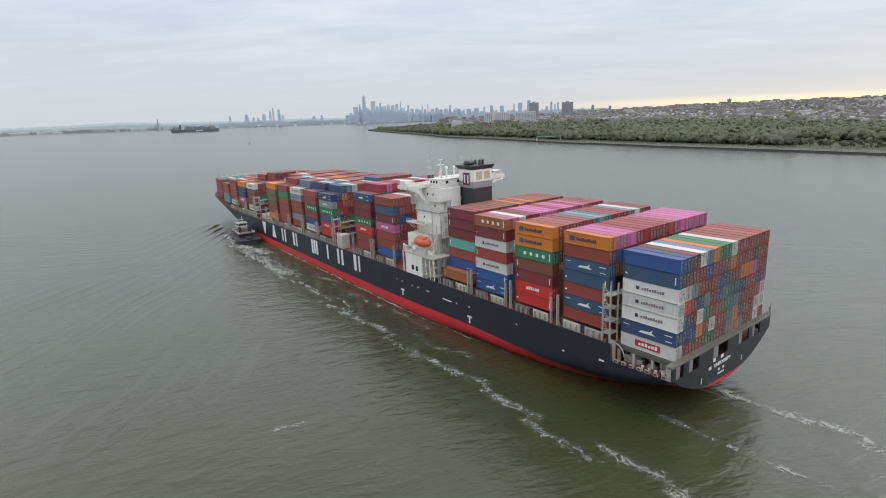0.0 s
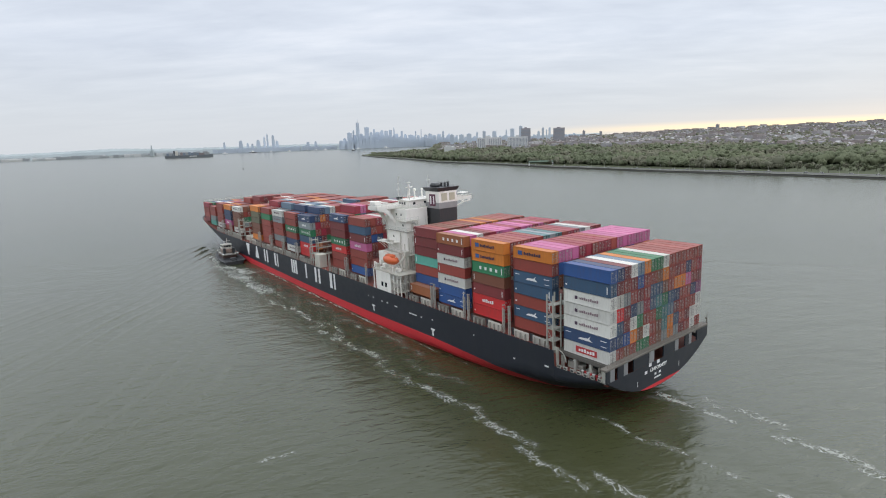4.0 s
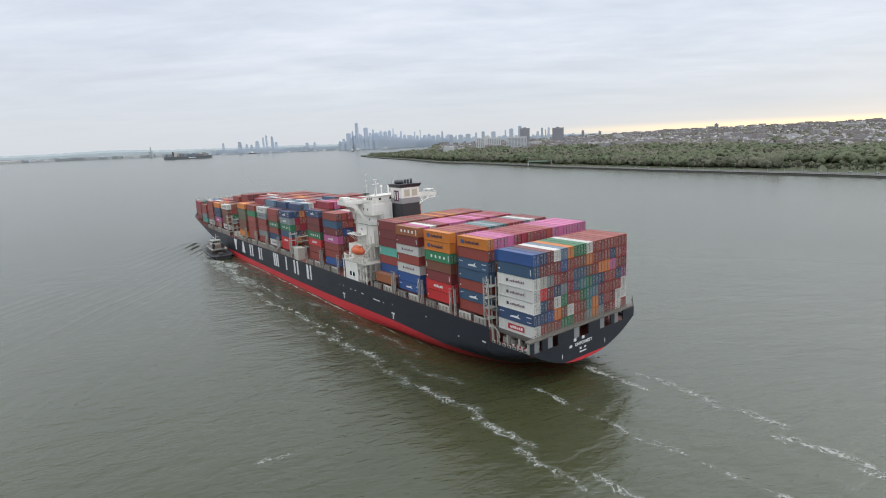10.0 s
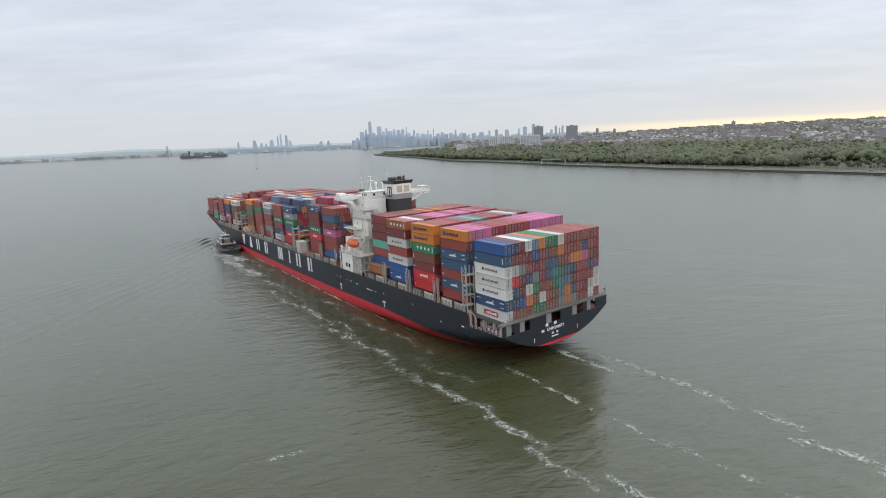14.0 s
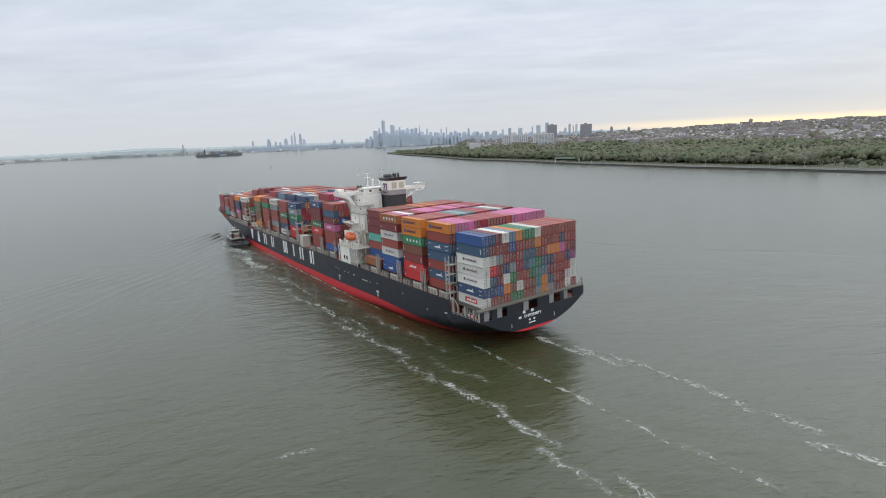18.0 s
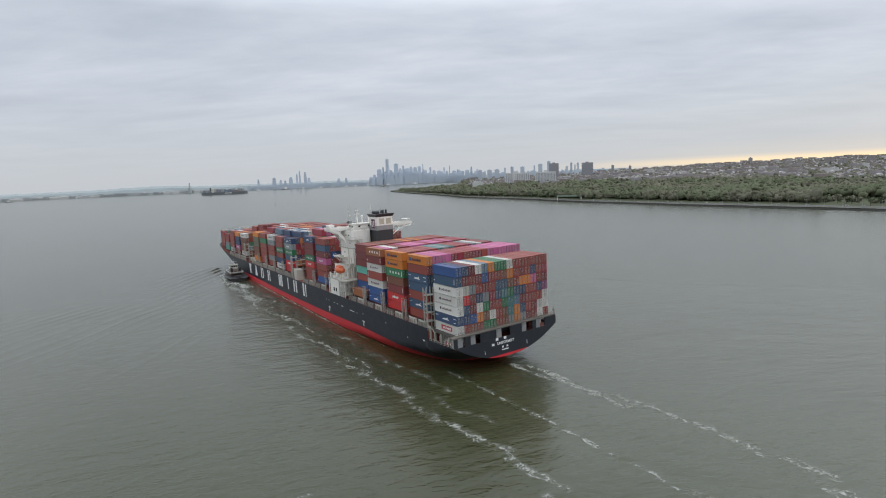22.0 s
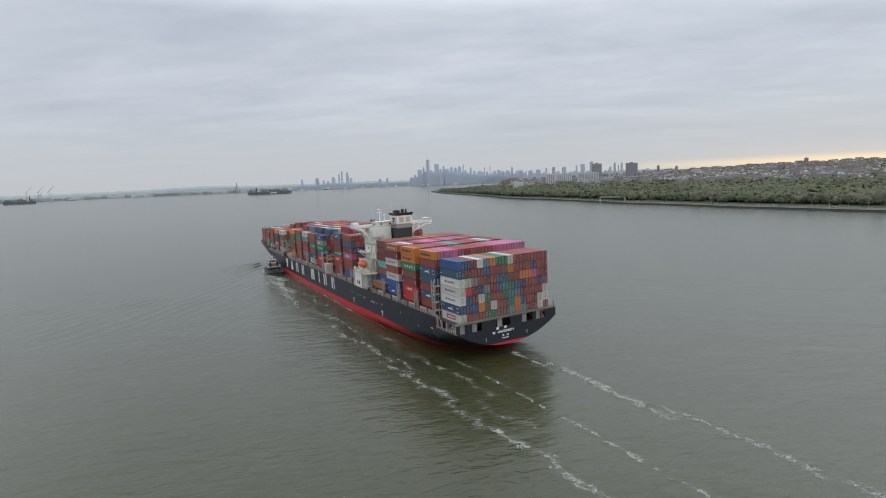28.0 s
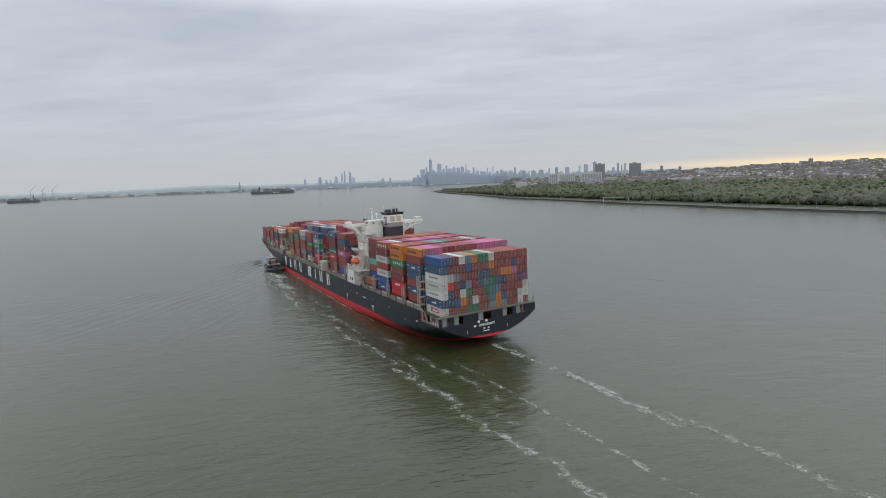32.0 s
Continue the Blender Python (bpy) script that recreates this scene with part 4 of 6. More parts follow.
# ---- containers ----
def container_mesh(length, doors):
    """A corrugated steel box: corner posts and rails proud of recessed walls, doors with locking bars at the aft end."""
    bm = blank()
    w, h = 2.31, TIER - 0.10
    p = 0.12
    box(bm, p, length - p, p - w / 2, w / 2 - p, 0.1, h - 0.06)
    for x0, x1 in ((0, 0.18), (length - 0.18, length)):
        for y0, y1 in ((-w / 2, -w / 2 + 0.18), (w / 2 - 0.18, w / 2)):
            box(bm, x0, x1, y0, y1, 0, h)
    for z0, z1 in ((0.02, 0.18), (h - 0.12, h - 0.02)):
        for y0, y1 in ((-w / 2 + 0.01, -w / 2 + 0.12), (w / 2 - 0.12, w / 2 - 0.01)):
            box(bm, 0.18, length - 0.18, y0, y1, z0, z1)
        for x0, x1 in ((0.01, 0.12), (length - 0.12, length - 0.01)):
            box(bm, x0, x1, -w / 2 + 0.18, w / 2 - 0.18, z0, z1)
    if doors:
        for y in (-0.85, -0.35, 0.35, 0.85):
            tube(bm, (0.05, y, 0.2), (0.05, y, h - 0.15), 0.045, sides=4)
    dark = len(bm.faces)
    if doors:
        box(bm, 0.06, 0.128, -0.06, 0.06, 0.2, h - 0.15)
        for y in (-w / 2 + 0.17, w / 2 - 0.23):
            box(bm, 0.06, 0.128, y, y + 0.06, 0.2, h - 0.15)
    n = len(bm.faces)
    if doors:
        for y, z in ((-0.85, 0.82), (-0.35, 1.12), (0.35, 1.02), (0.85, 1.3)):
            box(bm, 0.0, 0.06, y - 0.12, y + 0.12, z, z + 0.14)
            box(bm, 0.01, 0.06, y - 0.035, y + 0.035, 0.25, h - 0.25)
        box(bm, 0.01, 0.06, 0.44, 0.78, 2.14, 2.4)
        box(bm, 0.01, 0.06, -0.74, -0.5, 1.6, 1.78)
    bm.normal_update()
    bm.faces.ensure_lookup_table()
    for f in bm.faces[dark:n]:
        f.material_index = 3
    for f in bm.faces[n:]:
        f.material_index = 1
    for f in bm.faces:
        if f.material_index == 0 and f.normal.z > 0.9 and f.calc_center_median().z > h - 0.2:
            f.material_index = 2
    me = bpy.data.meshes.new("container")
    bmesh.ops.recalc_face_normals(bm, faces=bm.faces)
    bm.to_mesh(me)
    bm.free()
    me.materials.append(BOX["rust"])
    me.materials.append(paint("galvanised_bar", (0.35, 0.34, 0.32), 0.5, metal=0.0, vary=0.2, grain=3.0))
    me.materials.append(ROOF_PAINT["rust"])
    me.materials.append(DARK)
    return me


DOOR_BOX, PLAIN_BOX = container_mesh(12.19, True), container_mesh(12.19, False)
WORDS = {
    "rust": "rust-red", "maroon": "dark maroon", "brown": "brown", "red": "bright red", "crimson": "crimson", "blue": "blue", "navy": "dark navy blue",
    "steel": "steel-blue", "white": "off-white", "cream": "cream", "grey": "grey", "orange": "orange", "tan": "tan-brown", "green": "green", "teal": "pale teal",
    "sea": "dark sea-green", "pink": "magenta-pink", "purple": "purple", "olive": "olive", "bluegrey": "blue-grey",
}


def container(stack, colour, x, y, z, doors, low=1.0):
    ob = new("container", DOOR_BOX if doors else PLAIN_BOX)
    ob.parent = stack
    ob.matrix_basis = pose(x, y, z) @ Matrix.Diagonal((1, 1, low, 1))
    ob.material_slots[0].link = "OBJECT"
    ob.material_slots[0].material = BOX[colour]
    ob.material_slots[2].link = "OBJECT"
    ob.material_slots[2].material = ROOF_PAINT[colour]
    return tagged(ob, WORDS[colour] + " steel shipping container")


def flat(name, x0, x1, z0, z1, material, parent, proud=1.19):
    return part(name, box(blank(), x0, x1, proud - 0.03, proud, z0, z1), material, parent)


def letters(x0, x1, z0, z1, count, material, parent, proud=1.19):
    """A row of small plain blocks, as illegible lettering reads from afar."""
    step = (x1 - x0) / count
    for k in range(count):
        a, cut = x0 + k * step, (k * 7 % 3) * 0.12
        flat("side_bar", a, a + step * 0.72, z0, z1 - cut, material, parent, proud)


def badge(ob, style):
    """Plain painted shapes on the port side of a container, x towards the bow."""
    if style == "line":            # square sign and a long dark bar
        flat("side_emblem", 8.4, 9.1, 1.1, 1.85, MARK_DARK, ob)
        letters(3.0, 8.0, 1.2, 1.85, 9, MARK_GREY, ob)
    elif style == "orange":
        flat("side_emblem", 9.2, 10.6, 0.95, 2.0, BOX["blue"], ob)
        letters(3.4, 8.8, 1.1, 1.85, 10, MARK_DARK, ob)
    elif style == "dots":
        for k in range(4):
            flat("side_bar", 2.4 + k * 2.0, 3.2 + k * 2.0, 1.0, 1.8, MARK_WHITE, ob)
        flat("side_bar", 0.7, 1.0, 0.6, 2.3, MARK_WHITE, ob)
    elif style == "word":
        letters(4.2, 8.6, 1.05, 1.9, 6, MARK_WHITE, ob)
    elif style == "panel":
        flat("side_panel", 3.2, 8.8, 0.75, 2.15, MARK_RED, ob)
        letters(3.8, 8.2, 1.1, 1.85, 6, MARK_WHITE, ob, 1.205)
    elif style == "sail":
        v = [(4.4, 1.19, 1.0), (8.2, 1.19, 1.0), (7.6, 1.19, 1.45), (5.6, 1.19, 1.6), (4.9, 1.19, 2.2), (5.2, 1.19, 1.5)]
        b = [(x, 1.15, z) for x, _, z in v]
        mesh_ob("side_emblem", v + b, [(0, 1, 2, 3, 4, 5)] + [(i, i + 6, (i + 1) % 6 + 6, (i + 1) % 6) for i in range(6)], MARK_WHITE, ob)
        flat("side_bar", 0.8, 2.4, 1.9, 2.1, MARK_WHITE, ob)
        flat("side_bar", 0.8, 2.2, 0.7, 0.85, MARK_WHITE, ob)
        flat("side_bar", 10.2, 11.6, 1.9, 2.05, MARK_WHITE, ob)
    elif style == "small":
        flat("side_bar", 11.2, 11.7, 0.9, 1.25, MARK_WHITE, ob)
        flat("side_bar", 0.7, 0.95, 0.7, 2.2, MARK_WHITE, ob)
    elif style == "tall":
        flat("side_bar", 11.3, 11.55, 0.7, 2.2, MARK_WHITE, ob)


BADGES = [
    ". small line line line sail panel", "orange . sail small small sail .", "orange orange dots tall small word small", "dots small line tall line small sail",
    "tall small . . . tall", ". . small word . . small", "sail . . dots word . .", "sail word dots . word .", ". . dots . . line", "line line . . . .",
    ". . . . . .", ". . . . . .", "line . . . line", ". . . word .", ". . . . line", ". . . .", ". . . .",
]
STERN = """blue navy maroon white bluegrey orange green green white rust rust rust rust rust rust
steel maroon rust maroon blue rust rust brown orange rust maroon rust navy rust crimson
white cream grey rust maroon rust steel steel brown rust orange orange pink rust maroon
white red maroon navy grey crimson steel sea green steel navy rust rust navy purple
white steel maroon white green rust rust green sea bluegrey maroon rust rust rust white
navy navy blue orange brown white rust brown sea orange steel rust maroon white white
white rust brown rust green green rust brown grey orange grey maroon rust white rust"""
TOPS = {
    1: "orange pink pink pink crimson crimson rust crimson crimson rust pink pink pink pink pink",
    2: "orange rust rust rust crimson rust sea grey sea rust crimson crimson grey white maroon",
    3: "tan pink white maroon crimson pink pink pink crimson pink pink crimson pink rust crimson",
    4: "maroon maroon rust brown brown rust brown rust orange rust orange tan rust rust rust",
    5: "rust rust crimson white rust maroon rust crimson bluegrey rust rust white rust rust rust",
    6: "navy rust crimson pink crimson rust rust white rust crimson white navy rust rust rust",
    7: "navy navy navy bluegrey white rust crimson rust white steel rust rust rust maroon rust",
    8: "rust navy navy white bluegrey steel white rust rust bluegrey maroon rust white rust rust",
    9: "white grey bluegrey rust rust white rust rust orange orange rust rust maroon rust rust",
    10: "rust rust crimson rust bluegrey white rust rust rust rust orange rust rust maroon rust",
    12: "white brown brown rust brown maroon maroon maroon rust maroon rust orange rust rust rust",
    13: "orange rust orange rust maroon rust tan rust orange rust rust maroon white rust rust",
    14: "rust rust white rust crimson rust bluegrey rust rust orange rust rust maroon rust rust",
    11: "orange orange rust rust tan rust rust white rust maroon rust rust rust rust rust",
}


def columns():
    """Where the rows of boxes stand across the ship, with the two wider gaps."""
    ys = []
    for k in range(ROWS + 1):
        ys.append(18.3 - 1.2 - k * 2.428 - 0.10 * ((k > 4) + (k > 8)))
    return ys


RIDERS = []
RNG = random.Random(4)
COMMON = ["rust"] * 8 + ["maroon"] * 4 + ["brown"] * 3 + ["crimson", "navy", "steel", "grey", "white", "blue", "green", "orange", "bluegrey", "rust", "tan"]


def load():
    ys = columns()
    for b, (x0, z0, port) in enumerate(BAYS):
        port = port.split()
        n = len(port)
        tops = TOPS[b].split() if b in TOPS else [RNG.choice(COMMON) for _ in range(ROWS)]
        stack = new("container_stack")
        tagged(stack, ("seven-high block of mixed coloured shipping containers at the stern", "stacked shipping containers in mixed colours lashed on deck")[b > 0],
               "containers", group="container stacks on the ship")
        marks = BADGES[b].split()
        across = ROWS + (1 <= b <= 14)                 # one more row amidships than at the ends
        tops += [tops[-1]] * (across - ROWS)
        for k in range(across):
            outer = k in (0, across - 1)
            extra = 0
            if 6 <= b <= 10 and k >= 2:
                extra = 2 if b == 7 and k >= 9 else 1
            elif 11 <= b <= 13 and k >= 5:
                extra = 2 if b == 12 and k < 10 else 1
            if b == 4:
                count = 1 if k == 0 else 7
            else:
                count = n + extra
            for tier in range(count):              # from the top down
                top = tier == 0
                low = 0.94 if extra == 2 else 1.0          # the tallest rows are of standard-height boxes
                z = z0 + (count - 1 - tier) * TIER * low
                if b == 0:
                    colour = STERN.split("\n")[tier].split()[k]
                elif b == 4 and k in (0, 1):
                    colour = "tan" if k == 0 else ("maroon maroon maroon teal rust blue rust").split()[tier]
                elif k == 0:
                    colour = port[tier]
                elif top:
                    colour = tops[k]
                else:
                    if not (outer or tier == 1 or (b in (5, 7, 12) and tier < 5) or (b in (1, 2) and tier < 3) or (k == 2 and extra)):
                        continue
                    colour = RNG.choice(COMMON)
                ob = container(stack, colour, x0, ys[k], z, b == 0 or RNG.random() < 0.6, low)
                if k == 0 and tier < len(marks):
                    badge(ob, marks[tier])
                elif b == 4 and k == 1 and tier in (0, 1, 3):
                    badge(ob, "tall")
        RIDERS.append((stack, None))


load()


# ---- tug at the bow quarter ----
def build_tug():
    tug = new("tugboat")
    tagged(tug, "small black harbour tug with white wheelhouse alongside the ship", "tugboat")
    xs = [-14.0, -13.2, -11, -6, 0, 5, 9, 12, 13.6, 14.4]
    half = [3.6, 4.4, 4.9, 5.2, 5.2, 4.9, 4.0, 2.6, 1.2, 0.15]
    top = [2.2, 2.2, 2.1, 2.0, 2.1, 2.5, 3.0, 3.5, 3.9, 4.1]
    verts, faces = [], []
    for x, h, t in zip(xs, half, top):
        for z, f in ((-1.2, 0.7), (0.6, 0.95), (t, 1.0)):
            verts.append((x, h * f, z))
        for z, f in ((t, 1.0), (0.6, 0.95), (-1.2, 0.7)):
            verts.append((x, -h * f, z))
    for i in range(len(xs) - 1):
        for k in range(5):
            a = i * 6 + k
            faces.append((a, a + 1, a + 7, a + 6))
    faces.append(tuple(range(5, -1, -1)))
    tagged(mesh_ob("hull", verts, faces, FUNNEL_DARK, tug), "black tug hull")
    dv = [(x, s * (h - 0.2), t - 0.55) for x, h, t in zip(xs, half, top) for s in (1, -1)]
    mesh_ob("deck", dv, [(2 * i, 2 * i + 1, 2 * i + 3, 2 * i + 2) for i in range(len(xs) - 1)], DECK_RED, tug)
    for i in range(len(xs) - 1):
        for s in (1, -1):
            part("fender", tube(blank(), (xs[i], s * (half[i] + 0.1), top[i] - 0.25), (xs[i + 1], s * (half[i + 1] + 0.1), top[i + 1] - 0.25), 0.32, sides=7), DARK, tug)
    house = part("deckhouse", box(blank(), -3.5, 7.0, -3.3, 3.3, 1.5, 4.4, 0.2), paint("tug_buff", (0.13, 0.085, 0.07), 0.5), tug, "brown lower deckhouse")
    part("upper_deck", box(blank(), -6.0, 7.6, -3.8, 3.8, 4.4, 4.6), BEAM_RUST, tug)
    cabin = part("upper_house", box(blank(), -0.5, 6.0, -2.4, 2.4, 4.6, 7.0, 0.15), paint("tug_brown", (0.30, 0.22, 0.18), 0.5), tug, "brown upper house")
    wheel = part("wheelhouse", box(blank(), 1.2, 5.2, -2.1, 2.1, 7.0, 9.6, 0.15), CREAM, tug, "white wheelhouse with dark windows all round")
    part("wheelhouse_roof", box(blank(), 0.8, 5.6, -2.5, 2.5, 9.6, 9.8), LASH, tug)
    for s in (1, -1):
        for x in (1.9, 3.2, 4.5):
            part("wheelhouse_window", box(blank(), x - 0.5, x + 0.5, s * 2.1 - 0.03, s * 2.1 + 0.03, 8.2, 9.2), GLASS_DARK, wheel)
        for x in (0.6, 2.4, 4.2):
            part("cabin_window", box(blank(), x - 0.35, x + 0.35, s * 2.4 - 0.03, s * 2.4 + 0.03, 5.5, 6.2), GLASS_DARK, cabin)
        for x in (-2.0, 1.0, 4.0):
            part("house_door", box(blank(), x - 0.4, x + 0.4, s * 3.3 - 0.04, s * 3.3 + 0.04, 1.7, 3.6), GLASS_DARK, house)
        part("funnel", box(blank(), -3.6, -1.6, s * 2.2 - 0.6, s * 2.2 + 0.6, 4.6, 8.4, 0.2), FUNNEL_DARK, tug, "dark exhaust casing")
    for y in (-1.2, 0, 1.2):
        part("wheelhouse_window", box(blank(), 1.14, 1.24, y - 0.5, y + 0.5, 8.2, 9.2), GLASS_DARK, wheel)
    for z, x0, x1, y in ((4.6, -6.0, 7.6, 3.8), (7.0, -0.5, 6.0, 2.4)):
        ring = blank()
        for h in (0.5, 1.0):
            for s in (1, -1):
                tube(ring, (x0, s * y, z + h), (x1, s * y, z + h), 0.09, sides=4)
            for x in (x0, x1):
                tube(ring, (x, -y, z + h), (x, y, z + h), 0.09, sides=4)
        part("deck_rail", ring, RAIL, tug, "white rail round the deck")
    m = tube(blank(), (1.0, 0, 9.8), (0.6, 0, 14.2), 0.2, 0.1, 6)
    box(m, 0.5, 0.9, -1.4, 1.4, 12.2, 12.35)
    part("mast", m, WHITE, tug)
    w = tube(blank(), (-8.5, -1.4, 2.6), (-8.5, 1.4, 2.6), 0.8, sides=12)
    box(w, -9.4, -7.6, -1.8, 1.8, 1.4, 2.0)
    part("towing_winch", w, DARK, tug)
    part("stern_bitts", box(blank(), -12.2, -11.8, -1.3, 1.3, 1.6, 2.9), DARK, tug)
    for y in (-3.4, 3.4):
        part("life_raft", tube(blank(), (-5.4, y, 5.1), (-4.2, y, 5.1), 0.4, sides=8), MARK_WHITE, tug)
    for ob in list(bpy.data.objects):                  # a low-built tug
        if ob.parent == tug or (ob.parent and ob.parent.parent == tug):
            for v in ob.data.vertices:
                v.co.z *= 0.84 if v.co.z > 2 else 1.0
                v.co.x *= 1.08
                v.co.y *= 1.08
    RIDERS.append((tug, (237.0, 27.6, -4)))
    return tug


build_tug()


# ---- shore, park and city ----
COAST = [(-10.4, 2300), (-8.8, 1980), (-6.9, 1800), (-2.4, 1395), (1.5, 1275), (4.8, 1170), (9.6, 1040), (18.7, 908), (26.5, 845), (37, 790), (50, 770), (70, 850), (100, 1200), (125, 2000)]


RIDGE = [(-10, 12), (0, 18), (8, 30), (15, 44), (22, 56), (30, 64), (40, 70), (125, 70)]
PARK = [(-10, 7), (0, 15), (12, 21), (20, 21), (28, 18), (36, 16), (125, 14)]
FAR_EDGE = [(-10.4, 2420), (-8.6, 2500), (-6.0, 2560), (-4.4, 2700), (-3.4, 3200), (-2.4, 4500), (125, 4700)]


def ground_z(a, r):
    s = r - lerp_table(COAST, a)
    if s < 46:
        return 2.4
    park = lerp_table(PARK, a)
    if s < 420:
        return 2.4 + (park - 2.4) * (s - 46) / 374
    rise = min(1.0, (s - 420) / 2100)
    return park + (lerp_table(RIDGE, a) - park) * rise ** 0.85 + 2.5 * math.sin(a * 1.7 + s * 0.004)


def polar(a, r, z=0.0):
    return (r * math.sin(radians(a)), r * math.cos(radians(a)), z)


def strip(name, angles, inner, outer, lift, material, label, kind="structure", category="ground"):
    """A band of ground along the shore between two distances from the waterline."""
    verts, faces = [], []
    for a in angles:
        c = lerp_table(COAST, a)
        for s in (inner, outer):
            verts.append(polar(a, c + s, ground_z(a, c + s) + lift))
    for i in range(len(angles) - 1):
        faces.append((2 * i, 2 * i + 1, 2 * i + 3, 2 * i + 2))
    return tagged(mesh_ob(name, verts, faces, material), label, category, kind=kind)


ANGLES = [-10.4 + 1.1 * k for k in range(124)]


def build_ground():
    rows = [0.01, 46, 100, 180, 300, 420, 600, 850, 1150, 1500, 1900, 2300, 2700, 3100, 3500, 3900]
    verts, faces = [], []
    for a in ANGLES:
        c, far = lerp_table(COAST, a), lerp_table(FAR_EDGE, a)
        for s in rows:
            r = min(c + s, far)
            verts.append(polar(a, r, ground_z(a, r) if r < far or far > 4000 else 1.0))
    n = len(rows)
    for i in range(len(ANGLES) - 1):
        for k in range(n - 1):
            v = i * n + k
            faces.append((v, v + n, v + n + 1, v + 1))
    tagged(mesh_ob("ground", verts, faces, GRASS, smooth=True), "park grass and built-up ground rising inland", "ground", kind="structure")
    # rubble sea wall: sloped stone face with a coping
    verts, faces = [], []
    for a in ANGLES:
        c = lerp_table(COAST, a)
        for s, z in ((-3.0, -1.0), (-1.6, 0.9), (-0.5, 1.7), (-0.5, 2.6), (0.6, 2.6), (0.6, 2.3)):
            verts.append(polar(a, c + s, z))
    for i in range(len(ANGLES) - 1):
        for k in range(5):
            v = i * 6 + k
            faces.append((v, v + 6, v + 7, v + 1))
    tagged(mesh_ob("seawall", verts, faces, STONE), "weathered grey stone sea wall", "wall", kind="structure")
    strip("promenade", ANGLES, 0.7, 9.0, 0.10, WALKWAY, "pale paved promenade along the sea wall", category="path")
    strip("road", ANGLES, 17.0, 37.0, 0.12, ASPHALT, "grey shore road behind the promenade", category="road")
    strip("median", ANGLES, 26.3, 27.6, 0.24, WALKWAY, "pale concrete strip between the lanes", category="road")


build_ground()


def crown_cards(rng, n, cx, cy, cz, rx, rz, size, verts, faces):
    """Leaf clumps of one crown: small tilted facets spread through an uneven egg."""
    for _ in range(n):
        u = Vector((rng.gauss(0, 1), rng.gauss(0, 1), rng.gauss(0, 1))).normalized()
        d = rng.uniform(0.45, 1.0) * (0.8 + 0.3 * noise.noise(u * 2 + Vector((cx, cy, 0)) * 0.1))
        p = Vector((cx + u.x * rx * d, cy + u.y * rx * d, cz + u.z * rz * d))
        t = Vector((rng.gauss(0, 1), rng.gauss(0, 1), rng.gauss(0, 0.6))).normalized()
        b = t.cross(u + Vector((0.1, 0.2, 0.3))).normalized()
        s = size * rng.uniform(0.6, 1.3)
        k = len(verts)
        verts += [p + t * s, p + b * s * 0.7 + u * s * 0.3, p - t * s * 0.9, p - b * s * 0.8]
        faces.append((k, k + 1, k + 2, k + 3))


def crown_shapes(rng, count, fine=2):
    """Uneven rounded crowns of unit size."""
    shapes = []
    for k in range(count):
        bm = blank()
        bmesh.ops.create_icosphere(bm, subdivisions=fine, radius=1.0)
        seed = Vector((rng.uniform(0, 90), rng.uniform(0, 90), 0))
        for v in bm.verts:
            v.co *= 0.82 + 0.65 * noise.noise(v.co * 1.7 + seed) + 0.35 * noise.noise(v.co * 4.5 + seed)
        shapes.append(([v.co.copy() for v in bm.verts], [[v.index for v in f.verts] for f in bm.faces]))
        bm.free()
    return shapes


def crown_lump(rng, shapes, p, rx, rz, v, f):
    co, fa = rng.choice(shapes)
    g = rng.uniform(0, 6.28)
    c, s, k = math.cos(g) * rx, math.sin(g) * rx, len(v)
    v += [(p[0] + c * q.x - s * q.y, p[1] + s * q.x + c * q.y, p[2] + q.z * rz) for q in co]
    f += [(a + k, b + k, d + k) for a, b, d in fa]


